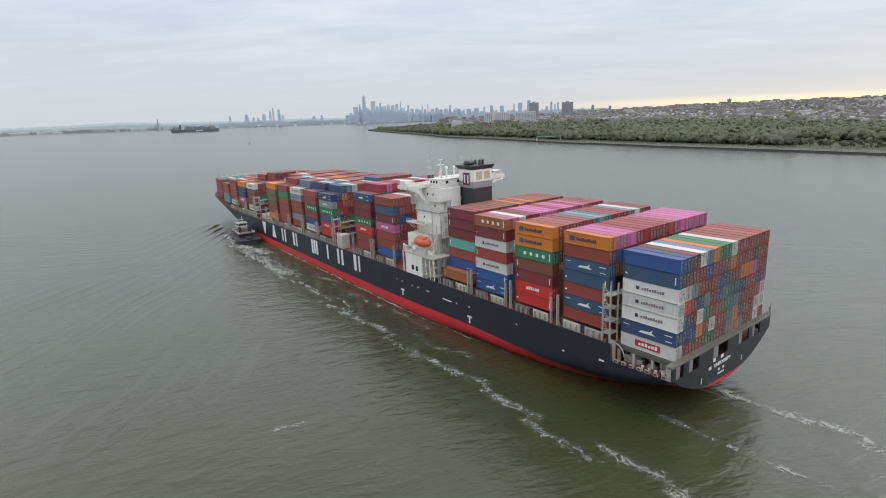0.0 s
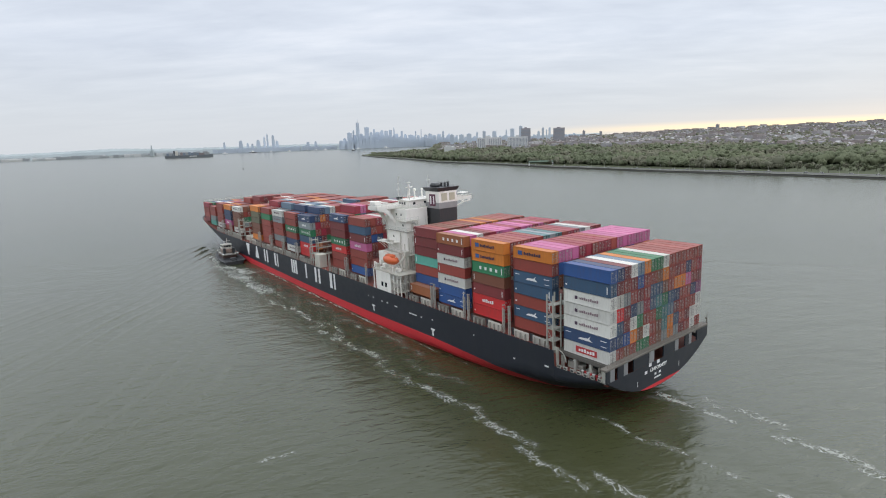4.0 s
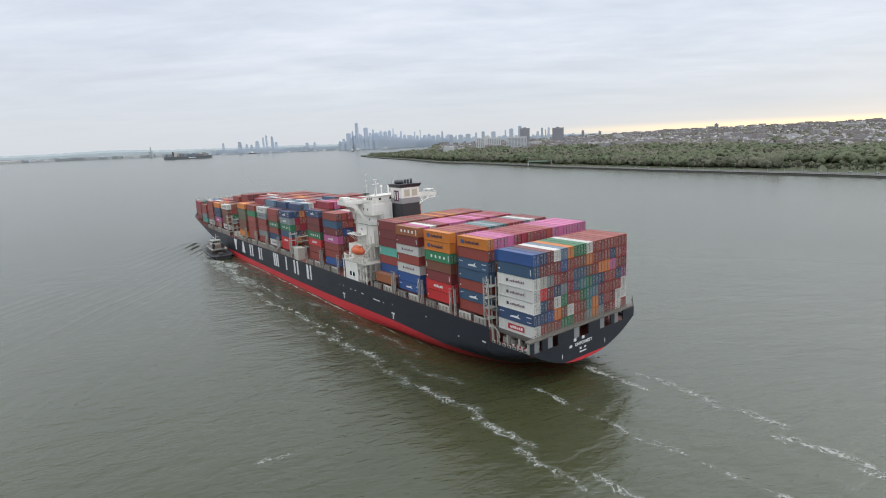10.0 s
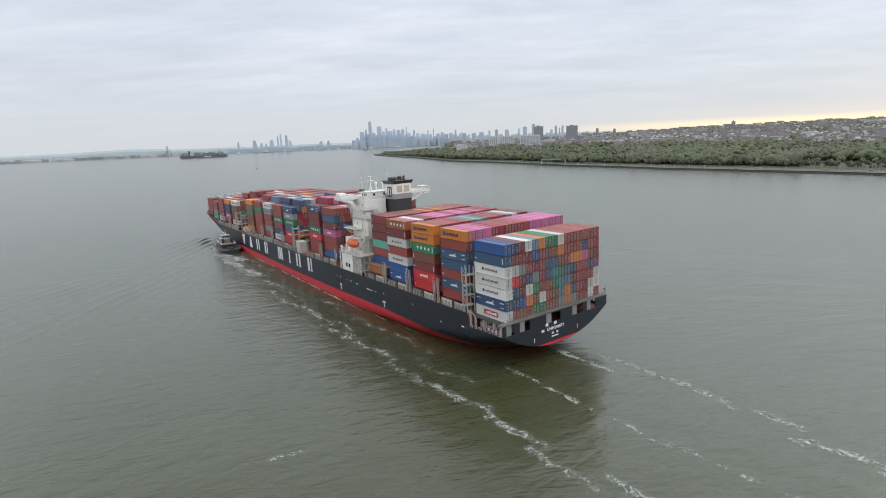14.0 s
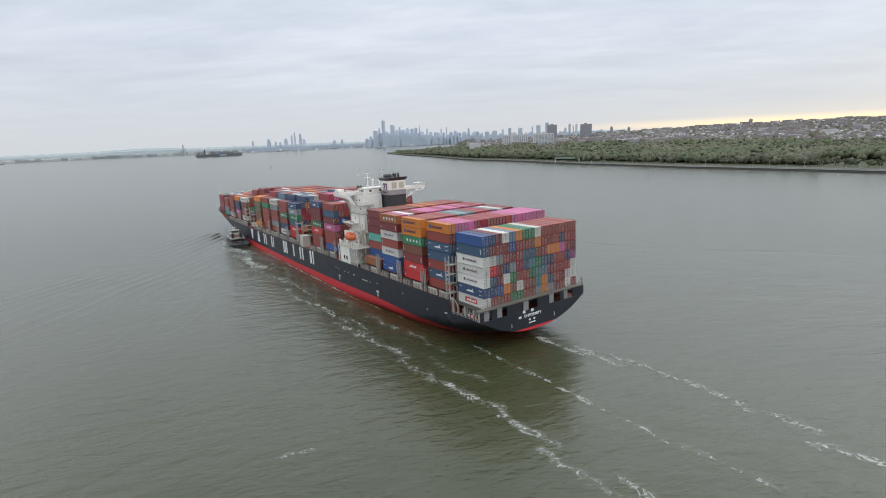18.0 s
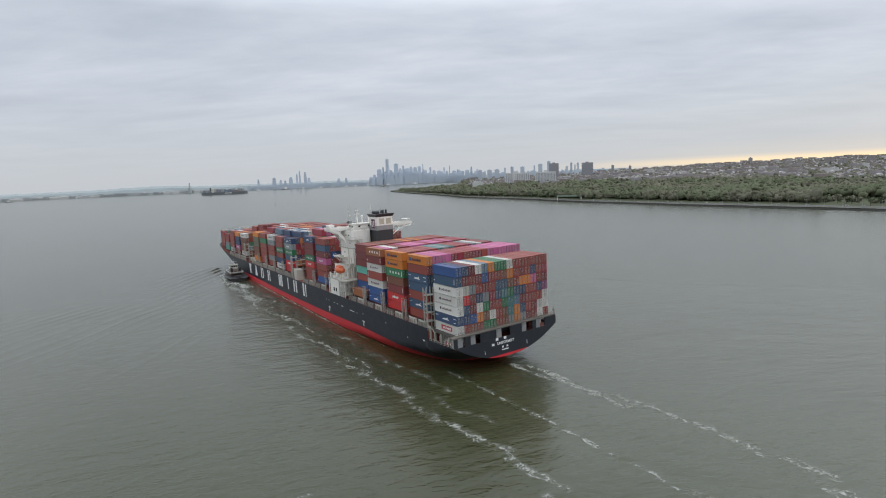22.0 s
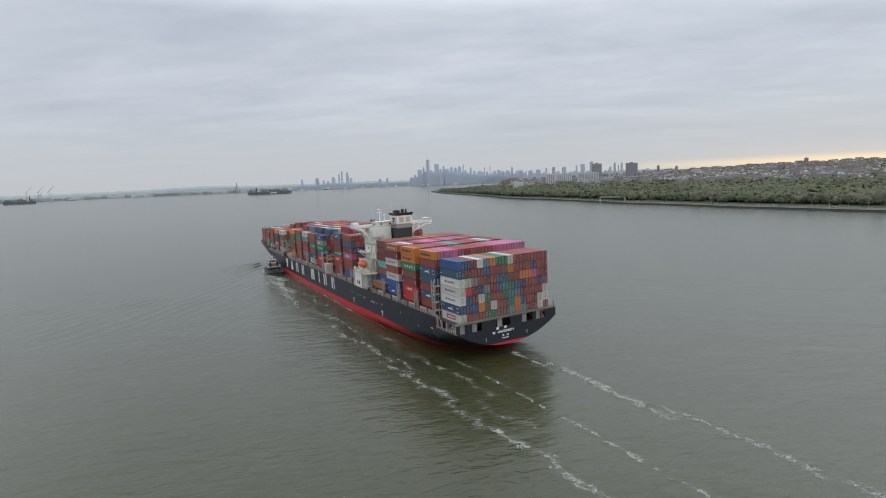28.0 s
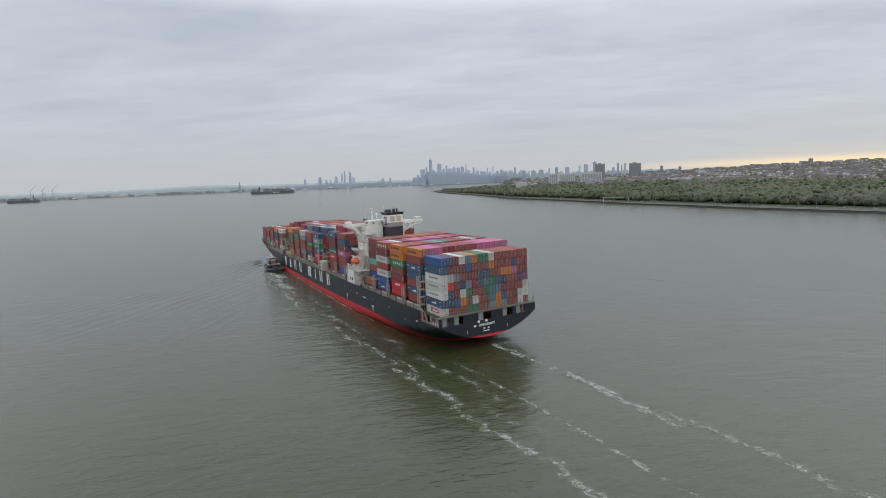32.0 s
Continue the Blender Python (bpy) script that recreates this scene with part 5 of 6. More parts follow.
def build_woods():
    rng = random.Random(11)
    shapes, small = crown_shapes(rng, 8), crown_shapes(rng, 6, 1)
    sets = {"woods": ([], [], LEAF), "budding_woods": ([], [], LEAF_BROWN)}
    for i in range(4700):
        a = rng.uniform(-9.6, 46)
        c, far = lerp_table(COAST, a), lerp_table(FAR_EDGE, a)
        s = 70 + 370 * rng.random() ** 1.15
        field = a > 29.5 and 56 < s < 150
        if field and rng.random() < 0.7:
            continue                                    # open field
        r = c + s
        if r > far - 15:
            continue
        x, y, z = polar(a, r, ground_z(a, r))
        h = rng.uniform(10, 17) if s > 75 else rng.uniform(6, 12)
        h *= 1.0 + 0.35 * noise.noise(Vector((x, y, 5)) * 0.012)
        h *= rng.uniform(0.2, 0.5) if field else 1.0
        h *= max(0.35, min(1.0, (a + 11) / 7))
        key = "budding_woods" if noise.noise(Vector((x, y, 0)) * 0.010) > -0.02 and rng.random() < 0.85 else "woods"
        v, f, _ = sets[key]
        w = h * rng.uniform(0.40, 0.62)
        crown_lump(rng, shapes if s < 170 else small, (x, y, z + h * 0.48), w, h * 0.52, v, f)
        for _ in range(2):
            g, d = rng.uniform(0, 6.28), w * rng.uniform(0.4, 0.85)
            crown_lump(rng, small, (x + d * math.cos(g), y + d * math.sin(g), z + h * rng.uniform(0.45, 0.88)), w * rng.uniform(0.35, 0.6), h * rng.uniform(0.16, 0.27), v, f)
        crown_cards(rng, 5, x, y, z + h * 0.52, w * 1.15, h * 0.60, 0.7, v, f)
    for i in range(9000):                               # street trees among the houses
        a = rng.uniform(-3, 48)
        r = lerp_table(COAST, a) + 430 + 2300 * rng.random() ** 1.3
        if r > lerp_table(FAR_EDGE, a):
            continue
        x, y, z = polar(a, r, ground_z(a, r))
        v, f, _ = sets["budding_woods"]
        crown_lump(rng, small, (x, y, z + 5), rng.uniform(4, 8), rng.uniform(4, 7.5), v, f)
    for name, (v, f, m) in sets.items():
        tagged(mesh_ob(name, v, f, m, smooth=True), "dense spring woodland along the shore" if name == "woods" else "brownish budding trees in the woodland", "trees", kind="stuff")


build_woods()


def build_front_trees():
    rng = random.Random(5)
    kinds = []
    for k in range(5):
        h = 9 + k * 0.8
        tree = new("tree")
        trunk = tube(blank(), (0, 0, -0.5), (0, 0, h * 0.55), 0.32, 0.16, 7)
        for j in range(5):
            g = rng.uniform(0, 6.28)
            tube(trunk, (0, 0, h * (0.3 + 0.05 * j)), (1.8 * math.cos(g), 1.8 * math.sin(g), h * (0.55 + 0.05 * j)), 0.12, 0.05, 5)
        part("trunk", trunk, BARK, tree)
        v, f = [], []
        crown_cards(rng, 130, 0, 0, h * 0.62, h * 0.42, h * 0.40, 0.85, v, f)
        mesh_ob("crown", v, f, LEAF if k % 2 else LEAF_BROWN, tree)
        tagged(tree, "leafy spring tree beside the shore road" if k % 2 else "sparsely budding tree beside the shore road", "tree", group="trees along the shore road")
        kinds.append(tree)
    placed = 0
    for k in range(90):
        a = -8.5 + 54 * (k + rng.uniform(0.1, 0.9)) / 90
        r = lerp_table(COAST, a) + rng.choice((44, 60, 66, 72))
        x, y, z = polar(a, r, ground_z(a, r))
        m = pose(x, y, z, 0, 0, rng.uniform(0, 360))
        if placed < 5:
            kinds[placed].matrix_basis = m
        else:
            copy_thing(rng.choice(kinds), m)
        placed += 1


build_front_trees()


def tinted(name, colours, rough=0.8):
    """One surface for many small separate pieces: each piece takes one of the colours."""
    m = bpy.data.materials.new(name)
    m.use_nodes = True
    t = m.node_tree
    b = t.nodes["Principled BSDF"]
    isl = t.nodes.new("ShaderNodeNewGeometry").outputs["Random Per Island"]
    r = ramp(t, [(k / len(colours), c) for k, c in enumerate(colours)], isl)
    r.color_ramp.interpolation = "CONSTANT"
    link(t, r.outputs[0], b.inputs["Base Color"])
    b.inputs["Roughness"].default_value = rough
    return m


# wall colours greyed towards purple, the haze over the town painted in
HOUSES = tinted("town_walls", [(0.24, 0.205, 0.195), (0.27, 0.25, 0.255), (0.24, 0.20, 0.19), (0.24, 0.23, 0.24), (0.46, 0.45, 0.45), (0.27, 0.235, 0.23), (0.31, 0.30, 0.305), (0.25, 0.225, 0.225), (0.28, 0.26, 0.265), (0.26, 0.235, 0.235)])
# distance haze painted into the far buildings' base colour
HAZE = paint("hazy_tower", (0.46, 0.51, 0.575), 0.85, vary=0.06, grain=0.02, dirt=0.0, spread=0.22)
# the same painted haze for land, cranes and statue across the bay
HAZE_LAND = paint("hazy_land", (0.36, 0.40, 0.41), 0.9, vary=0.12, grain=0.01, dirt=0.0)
BRICK = paint("brown_brick", (0.29, 0.275, 0.29), 0.85, vary=0.1, grain=0.05, dirt=0.0)
PALE = paint("pale_concrete", (0.48, 0.48, 0.47), 0.85, vary=0.08, grain=0.05, dirt=0.1)
WHITE_RENDER = paint("white_render", (0.56, 0.56, 0.555), 0.8, vary=0.06, grain=0.05, dirt=0.1)
PANE = paint("far_window", (0.22, 0.24, 0.27), 0.3, vary=0.1, grain=0.1, dirt=0.0)


def add_block(verts, faces, x, y, z0, z1, w, d, turn, gable=0.0):
    c, s = math.cos(turn), math.sin(turn)
    k = len(verts)
    for z in (z0, z1):
        for u, v in ((-w, -d), (w, -d), (w, d), (-w, d)):
            verts.append((x + c * u / 2 - s * v / 2, y + s * u / 2 + c * v / 2, z))
    faces += [(k, k + 1, k + 5, k + 4), (k + 1, k + 2, k + 6, k + 5), (k + 2, k + 3, k + 7, k + 6), (k + 3, k, k + 4, k + 7)]
    if gable:
        for u in (-w, w):
            verts.append((x + c * u / 2, y + s * u / 2, z1 + gable))
        faces += [(k + 4, k + 5, k + 9, k + 8), (k + 6, k + 7, k + 8, k + 9), (k + 5, k + 6, k + 9), (k + 7, k + 4, k + 8)]
    else:
        faces.append((k + 4, k + 5, k + 6, k + 7))


def build_town():
    rng = random.Random(21)
    v, f = [], []
    for i in range(8500):
        a = rng.uniform(-2.2, 50)
        s = 425 + 2700 * rng.random() ** 1.3
        r = lerp_table(COAST, a) + s
        if r > min(4600, lerp_table(FAR_EDGE, a)):
            continue
        x, y, z = polar(a, r, ground_z(a, r))
        big = rng.random() < 0.05
        w, d = (rng.uniform(18, 38), rng.uniform(12, 18)) if big else (rng.uniform(6, 10), rng.uniform(7, 13))
        h = rng.uniform(12, 17) if big else rng.uniform(5, 9)
        add_block(v, f, x, y, z - 3, z + h, w, d, radians(25) + rng.choice((0, math.pi / 2)), 0 if big or rng.random() < 0.55 else 3.0)
    tagged(mesh_ob("town_houses", v, f, HOUSES), "dense low houses and flats in brick, grey and white", "houses", kind="stuff")


build_town()


def tower(name, a, r, width, top, material, label, group, step=True, bands=0):
    """A far tower at the bearing a: width and height above the eye level as slopes."""
    x, y, z = polar(a, r, 0)
    turn = -radians(a)
    w = max(6.0, width * r)
    h = 62.4 + top * r
    base = max(0.0, ground_z(a, r)) if r < 4200 and a > -3 else 0.0
    bm = blank()
    at = Matrix.Translation((0, 0, 0))
    cut = h - base
    if step and cut > 60:
        box(bm, -w / 2, w / 2, -w / 2, w / 2, -3, cut * 0.72)
        box(bm, -w * 0.4, w * 0.4, -w * 0.4, w * 0.4, cut * 0.72, cut * 0.93)
        box(bm, -w * 0.25, w * 0.25, -w * 0.25, w * 0.25, cut * 0.93, cut)
    else:
        box(bm, -w / 2, w / 2, -w * 0.4, w * 0.4, -3, cut)
        box(bm, -w * 0.18, w * 0.12, -w * 0.1, w * 0.15, cut, cut + 4)
    thing = new(name)
    thing.matrix_basis = pose(x, y, base, 0, 0, math.degrees(turn))
    part("shaft", bm, material, thing)
    if bands:
        for k in range(bands):
            z = cut * (0.12 + 0.82 * k / bands)
            part("window_band", box(blank(), -w * 0.47, w * 0.47, -w * 0.4 - 0.15, -w * 0.4 + 0.1, z, z + cut * 0.35 / bands), PANE, thing)
    return tagged(thing, label, "tower", group=group)


MANHATTAN = [(-12.4, 0.0066, 0.0014), (-12.01, 0.0049, 0.0045), (-11.5, 0.0083, 0.014), (-11.09, 0.004, 0.0187), (-10.33, 0.006, 0.0117), (-9.74, 0.008, 0.0229), (-9.31, 0.0067, 0.0144), (-9.01, 0.0033, 0.0192), (-8.64, 0.0074, 0.014), (-8.21, 0.0074, 0.0171), (-7.77, 0.0067, 0.0152), (-7.34, 0.0054, 0.0166), (-6.96, 0.0027, 0.0213), (-6.72, 0.0061, 0.0096)]
MIDTOWN = [(-6.18, 0.0034, 0.0144), (-5.81, 0.0071, 0.0089), (-5.27, 0.0087, 0.0072), (-4.75, 0.0023, 0.0132), (-4.49, 0.0058, 0.0068), (-4.18, 0.0014, 0.0162), (-3.72, 0.0064, 0.0065), (-3.32, 0.0052, 0.009), (-2.84, 0.0058, 0.0052), (-2.35, 0.0072, 0.0066), (-1.91, 0.004, 0.013), (-1.39, 0.0072, 0.0039)]
WEST_BANK = [(-23.55, 0.0035, 0.0049), (-22.05, 0.0066, 0.0065), (-21.42, 0.0045, 0.002), (-20.99, 0.0043, 0.0008), (-20.43, 0.0067, 0.0068), (-19.84, 0.0037, 0.0122), (-19.55, 0.0031, 0.0168), (-19.01, 0.005, 0.0143), (-18.67, 0.0056, 0.0045), (-15.68, 0.0064, 0.0008), (-14.93, 0.0045, 0.0016)]
EAST_TOWN = [(1.59, 0.0034, 0.008), (2.31, 0.0054, 0.0093), (3.37, 0.0074, 0.0086), (4.59, 0.0027, 0.0105), (5.2, 0.0073, 0.0124), (6.06, 0.006, 0.0162), (8.29, 0.0039, 0.0121), (8.65, 0.0023, 0.0086), (8.95, 0.0039, 0.0117), (7.86, 0.0046, 0.0059), (-1.0, 0.0068, 0.0053), (-0.02, 0.0081, 0.0047), (0.76, 0.0088, 0.0056), (12.32, 0.0045, 0.0047), (13.95, 0.0044, 0.0027), (24.36, 0.0057, 0.0074), (29.15, 0.006, 0.0018), (34.08, 0.0053, 0.0047)]


def build_skyline():
    rng = random.Random(8)
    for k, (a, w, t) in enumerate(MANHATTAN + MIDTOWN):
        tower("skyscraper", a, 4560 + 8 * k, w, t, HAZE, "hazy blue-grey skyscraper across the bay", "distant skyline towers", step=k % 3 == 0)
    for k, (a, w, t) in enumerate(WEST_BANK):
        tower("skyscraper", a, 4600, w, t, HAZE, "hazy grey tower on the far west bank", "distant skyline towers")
    # the tallest: tapering shaft with a spire
    s = new("tallest_skyscraper")
    s.matrix_basis = pose(*polar(-10.64, 4540), 0, 0, 20)
    h = 62.4 + 0.0315 * 4540
    bm = blank()
    bmesh.ops.create_cone(bm, cap_ends=True, segments=8, radius1=18, radius2=13, depth=h, matrix=Matrix.Translation((0, 0, h / 2)))
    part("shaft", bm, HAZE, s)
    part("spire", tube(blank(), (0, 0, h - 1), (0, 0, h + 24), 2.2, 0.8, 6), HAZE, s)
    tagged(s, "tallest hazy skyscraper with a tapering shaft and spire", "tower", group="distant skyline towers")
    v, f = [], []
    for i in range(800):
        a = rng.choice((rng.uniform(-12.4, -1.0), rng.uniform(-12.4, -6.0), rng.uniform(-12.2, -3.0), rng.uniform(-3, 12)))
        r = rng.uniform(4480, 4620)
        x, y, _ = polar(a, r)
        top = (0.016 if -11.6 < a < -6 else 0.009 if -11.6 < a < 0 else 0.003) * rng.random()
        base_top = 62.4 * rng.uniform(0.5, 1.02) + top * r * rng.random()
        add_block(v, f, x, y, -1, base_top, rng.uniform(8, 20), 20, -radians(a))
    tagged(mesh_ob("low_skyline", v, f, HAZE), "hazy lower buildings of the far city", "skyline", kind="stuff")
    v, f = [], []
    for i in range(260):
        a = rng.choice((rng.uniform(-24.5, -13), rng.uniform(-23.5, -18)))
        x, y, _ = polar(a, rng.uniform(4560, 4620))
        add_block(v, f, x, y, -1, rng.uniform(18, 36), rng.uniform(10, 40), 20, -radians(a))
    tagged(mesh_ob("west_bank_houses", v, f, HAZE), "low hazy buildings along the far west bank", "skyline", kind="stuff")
    for k, (a, w, t) in enumerate(EAST_TOWN):
        tower("far_tower", a, 3300 if t < 0.012 else 3450, w, t, HAZE if k < 13 else BRICK, "grey apartment tower above the town", "towers above the town", step=False, bands=0 if k < 13 else 6)
    for a, w, t in ((6.57, 0.0166, 0.0122), (9.88, 0.0195, 0.0111)):
        tower("apartment_block", a, 2600, w, t, BRICK, "broad dark brick apartment block above the trees", "towers above the town", step=False, bands=9)


build_skyline()


def build_white_flats():
    for a, w in ((2.86, 80), (5.73, 64)):
        r = 1800
        x, y, _ = polar(a, r)
        g = ground_z(a, r)
        b = new("white_apartment_house")
        b.matrix_basis = pose(x, y, g, 0, 0, -a)
        h = 58.5 - g
        part("wall", box(blank(), -w / 2, w / 2, -8, 8, -3, h), WHITE_RENDER, b)
        part("roof_house", box(blank(), -6, 4, -5, 5, h, h + 5), WHITE_RENDER, b)
        for fl in range(9):
            z = 3 + fl * (h - 6) / 9
            for k in range(13):
                u = -w / 2 + 3 + k * (w - 6) / 12.5
                part("window", box(blank(), u, u + 3.0, -8.15, -7.9, z, z + 2.6), PANE, b)
        tagged(b, "long white apartment house with chequered windows", "apartment house", group="white apartment houses")
    x, y, _ = polar(2.55, 1780)
    s = new("stair_tower")
    s.matrix_basis = pose(x, y, ground_z(2.55, 1780), 0, 0, -2.5)
    part("wall", box(blank(), -4, 4, -4, 4, -3, 46), WHITE_RENDER, s)
    tagged(s, "narrow white tower beside the apartment house", "tower")
    x, y, _ = polar(-1.3, 1690)
    c = new("pale_cube_house")
    c.matrix_basis = pose(x, y, ground_z(-1.3, 1690), 0, 0, 10)
    part("wall", box(blank(), -14, 14, -11, 11, -3, 24), PALE, c)
    part("roof_house", box(blank(), -5, 5, -4, 4, 24, 27), PALE, c)
    tagged(c, "pale cube-shaped building among the trees", "building")
    # footbridge with green mesh over the shore road
    x, y, z = polar(8.1, lerp_table(COAST, 8.1) + 27, 2.4)
    fb = new("footbridge")
    fb.matrix_basis = pose(x, y, z, 0, 0, -8.5)
    part("span", box(blank(), -24, 24, -2, 2, 6.2, 7.0), paint("bridge_green", (0.16, 0.22, 0.17), 0.7), fb)
    part("screen", box(blank(), -24, 24, -2.1, -1.9, 7.0, 9.4), paint("mesh_green", (0.20, 0.27, 0.21), 0.7), fb)
    for u in (-23, 23):
        part("pier", box(blank(), u - 1, u + 1, -1.6, 1.6, -0.5, 6.2), PALE, fb)
    tagged(fb, "green screened footbridge across the shore road", "bridge")
    rng = random.Random(3)
    # cars along the shore road
    base = new("car")
    body = blank()
    box(body, -2.2, 2.2, -0.9, 0.9, 0.35, 1.0, 0.15)
    box(body, -1.2, 1.4, -0.8, 0.8, 1.0, 1.55, 0.2)
    part("body", body, FUNNEL_GREY, base)
    for u in (-1.4, 1.4):
        for s in (-0.85, 0.85):
            part("wheel", tube(blank(), (u, s - 0.12, 0.35), (u, s + 0.12, 0.35), 0.35, sides=10), DARK, base)
    tagged(base, "grey car parked beside the shore road", "car", group="cars on the shore road")
    for k in range(26):
        a = -7 + 46 * (k + rng.random()) / 26
        c = lerp_table(COAST, a)
        x, y, z = polar(a, c + rng.choice((21, 24, 30, 33)), 2.53)
        nx, ny, _ = polar(a + 0.5, lerp_table(COAST, a + 0.5))
        px, py, _ = polar(a, c)
        m = pose(x, y, z, 0, 0, math.degrees(math.atan2(ny - py, nx - px)))
        if k == 0:
            base.matrix_basis = m
        else:
            copy_thing(base, m)
    lamp = new("street_lamp")
    lb = tube(blank(), (0, 0, -0.2), (0, 0, 9), 0.14, 0.08, 6)
    tube(lb, (0, 0, 8.9), (1.6, 0, 9.3), 0.06, sides=5)
    part("pole", lb, LASH, lamp)
    part("lantern", box(blank(), 1.3, 2.0, -0.2, 0.2, 9.15, 9.35), DARK, lamp)
    tagged(lamp, "grey street lamp beside the promenade", "street lamp", group="street lamps on the promenade")
    for k in range(40):
        a = -9 + 52 * k / 40
        x, y, z = polar(a, lerp_table(COAST, a) + 10.5, 2.45)
        m = pose(x, y, z, 0, 0, 80 - a)
        if k == 0:
            lamp.matrix_basis = m
        else:
            copy_thing(lamp, m)


build_white_flats()


def build_far_shore():
    rng = random.Random(2)
    tops = [(-78, 46), (-50, 44), (-42, 44), (-38, 47), (-33, 60), (-31, 56), (-29.4, 48), (-24, 46), (-19, 46), (-16, 48), (-13, 44), (-8, 44), (2, 52), (14, 60)]
    verts, faces, n = [], [], 0
    a = -78.0
    while a < 14:
        h = lerp_table(tops, a) + 3.5 * noise.noise(Vector((a * 2.2, 0, 0))) + 2.0 * rng.random()
        for r, z in ((4640, -1), (4650, 6), (4665, h * 0.72), (4690, h)):
            verts.append(polar(a, r, z))
        n += 1
        a += 0.16
    for i in range(n - 1):
        for k in range(3):
            v = i * 4 + k
            faces.append((v, v + 4, v + 5, v + 1))
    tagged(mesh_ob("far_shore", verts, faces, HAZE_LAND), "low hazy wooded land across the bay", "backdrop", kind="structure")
    v, f = [], []
    for i in range(260):
        a = rng.uniform(-52, -34) if i < 170 else rng.uniform(-34, -25)
        r = rng.uniform(4560, 4640)
        x, y, _ = polar(a, r)
        add_block(v, f, x, y, -1, rng.uniform(8, 22), rng.uniform(12, 60), 16, -radians(a))
    # shed colours paled by haze in the base colour
    tagged(mesh_ob("waterfront_sheds", v, f, tinted("hazy_sheds", [(0.40, 0.42, 0.43), (0.28, 0.30, 0.31), (0.55, 0.56, 0.56), (0.34, 0.35, 0.36)])), "pale sheds along the far waterfront", "sheds", kind="stuff")
    for a, w, h in ((-40.1, 110, 16), (-37.5, 60, 12), (-43.0, 70, 14)):
        b = new("warehouse")
        b.matrix_basis = pose(*polar(a, 4520), 0, 0, -a)
        part("wall", box(blank(), -w / 2, w / 2, -12, 12, -1, h * 0.7), PALE, b)
        part("roof", box(blank(), -w / 2 - 1, w / 2 + 1, -13, 13, h * 0.7, h), MARK_WHITE, b)
        tagged(b, "long white-roofed warehouse on the far waterfront", "warehouse")
    for a in (-46.4, -45.6, -44.9):
        c = new("harbour_crane")
        c.matrix_basis = pose(*polar(a, 4500), 0, 0, -a)
        legs = blank()
        for u in (-9, 9):
            tube(legs, (u, 0, 0), (u * 0.6, 0, 58), 1.6, 1.2, 5)
        tube(legs, (-12, 0, 40), (12, 0, 40), 1.3, sides=5)
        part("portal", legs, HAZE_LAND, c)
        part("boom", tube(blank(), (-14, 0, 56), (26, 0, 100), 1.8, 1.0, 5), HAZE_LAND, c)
        tagged(c, "hazy grey container crane with a raised boom", "crane", group="far harbour cranes")
    st = new("harbour_statue")
    st.matrix_basis = pose(*polar(-29.8, 4550), 0, 0, 0)
    mm = blank()
    box(mm, -11, 11, -11, 11, 0, 40)
    bmesh.ops.create_cone(mm, cap_ends=True, segments=8, radius1=7, radius2=3, depth=36, matrix=Matrix.Translation((0, 0, 58)))
    me = bpy.data.meshes.new("harbour_statue")
    mm.to_mesh(me)
    mm.free()
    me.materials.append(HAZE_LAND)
    bpy.data.objects.remove(st)
    st = new("harbour_statue", me)
    st.matrix_basis = pose(*polar(-29.8, 4550), 0, 0, 0)
    tagged(st, "hazy statue on a tall pedestal across the bay", "statue")


build_far_shore()


# ---- other vessels ----
# haze over the far ships is painted into hull and deck loads
FAR_HULL = paint("hazed_dark_hull", (0.135, 0.150, 0.165), 0.6, vary=0.1, grain=0.05, dirt=0.2)
FAR_LOAD = [paint("hazed_load_" + k, c, 0.7, vary=0.1, grain=0.3, dirt=0.1) for k, c in (("slate", (0.17, 0.19, 0.21)), ("blue", (0.15, 0.19, 0.24)), ("rust", (0.21, 0.17, 0.17)), ("pale", (0.27, 0.28, 0.28)))]


def far_ship(x, y, turn, length, label, dark, seed):
    rng = random.Random(seed)
    s = new("cargo_ship")
    s.matrix_basis = pose(x, y, 0, 0, 0, turn)
    half = length / 2
    xs = [-half, -half * 0.96, -half * 0.6, 0, half * 0.7, half * 0.88, half * 0.97, half]
    bs = [12, 15, 16, 16, 16, 12, 5, 0.3]
    verts, faces = [], []
    for u, b in zip(xs, bs):
        t = 13 + (4 if u > half * 0.85 else 0)
        verts += [(u, b * 0.9, -1), (u, b, t), (u, -b, t), (u, -b * 0.9, -1)]
    for i in range(len(xs) - 1):
        for k in range(3):
            a = 4 * i + k
            faces.append((a, a + 1, a + 5, a + 4))
    faces.append((3, 2, 1, 0))
    tagged(mesh_ob("hull", verts, faces, dark, s), "dark hull greyed by painted haze")
    part("house", box(blank(), -half * 0.56, -half * 0.46, -14, 14, 13, 38, 0.3), CREAM, s, "pale accommodation block")
    part("funnel", box(blank(), -half * 0.64, -half * 0.58, -4, 4, 13, 40, 0.3), FUNNEL_DARK, s)
    u = -half * 0.92
    while u < half * 0.8:
        if not -half * 0.68 < u < -half * 0.42:
            h = rng.choice((4, 5, 5, 6)) * 2.6
            stack = part("deck_load", box(blank(), u, u + 12, -15, 15, 13.2, 13.2 + h, 0.1), rng.choice(FAR_LOAD), s)
        u += 13.6
    part("side_panel", box(blank(), half * 0.0, half * 0.3, -16.2, -15.6, 5, 9), MARK_WHITE, s)
    return tagged(s, label, "ship")


far_ship(-1515, 3010, 28, 246, "laden dark container ship at anchor in the bay", FAR_HULL, 3)
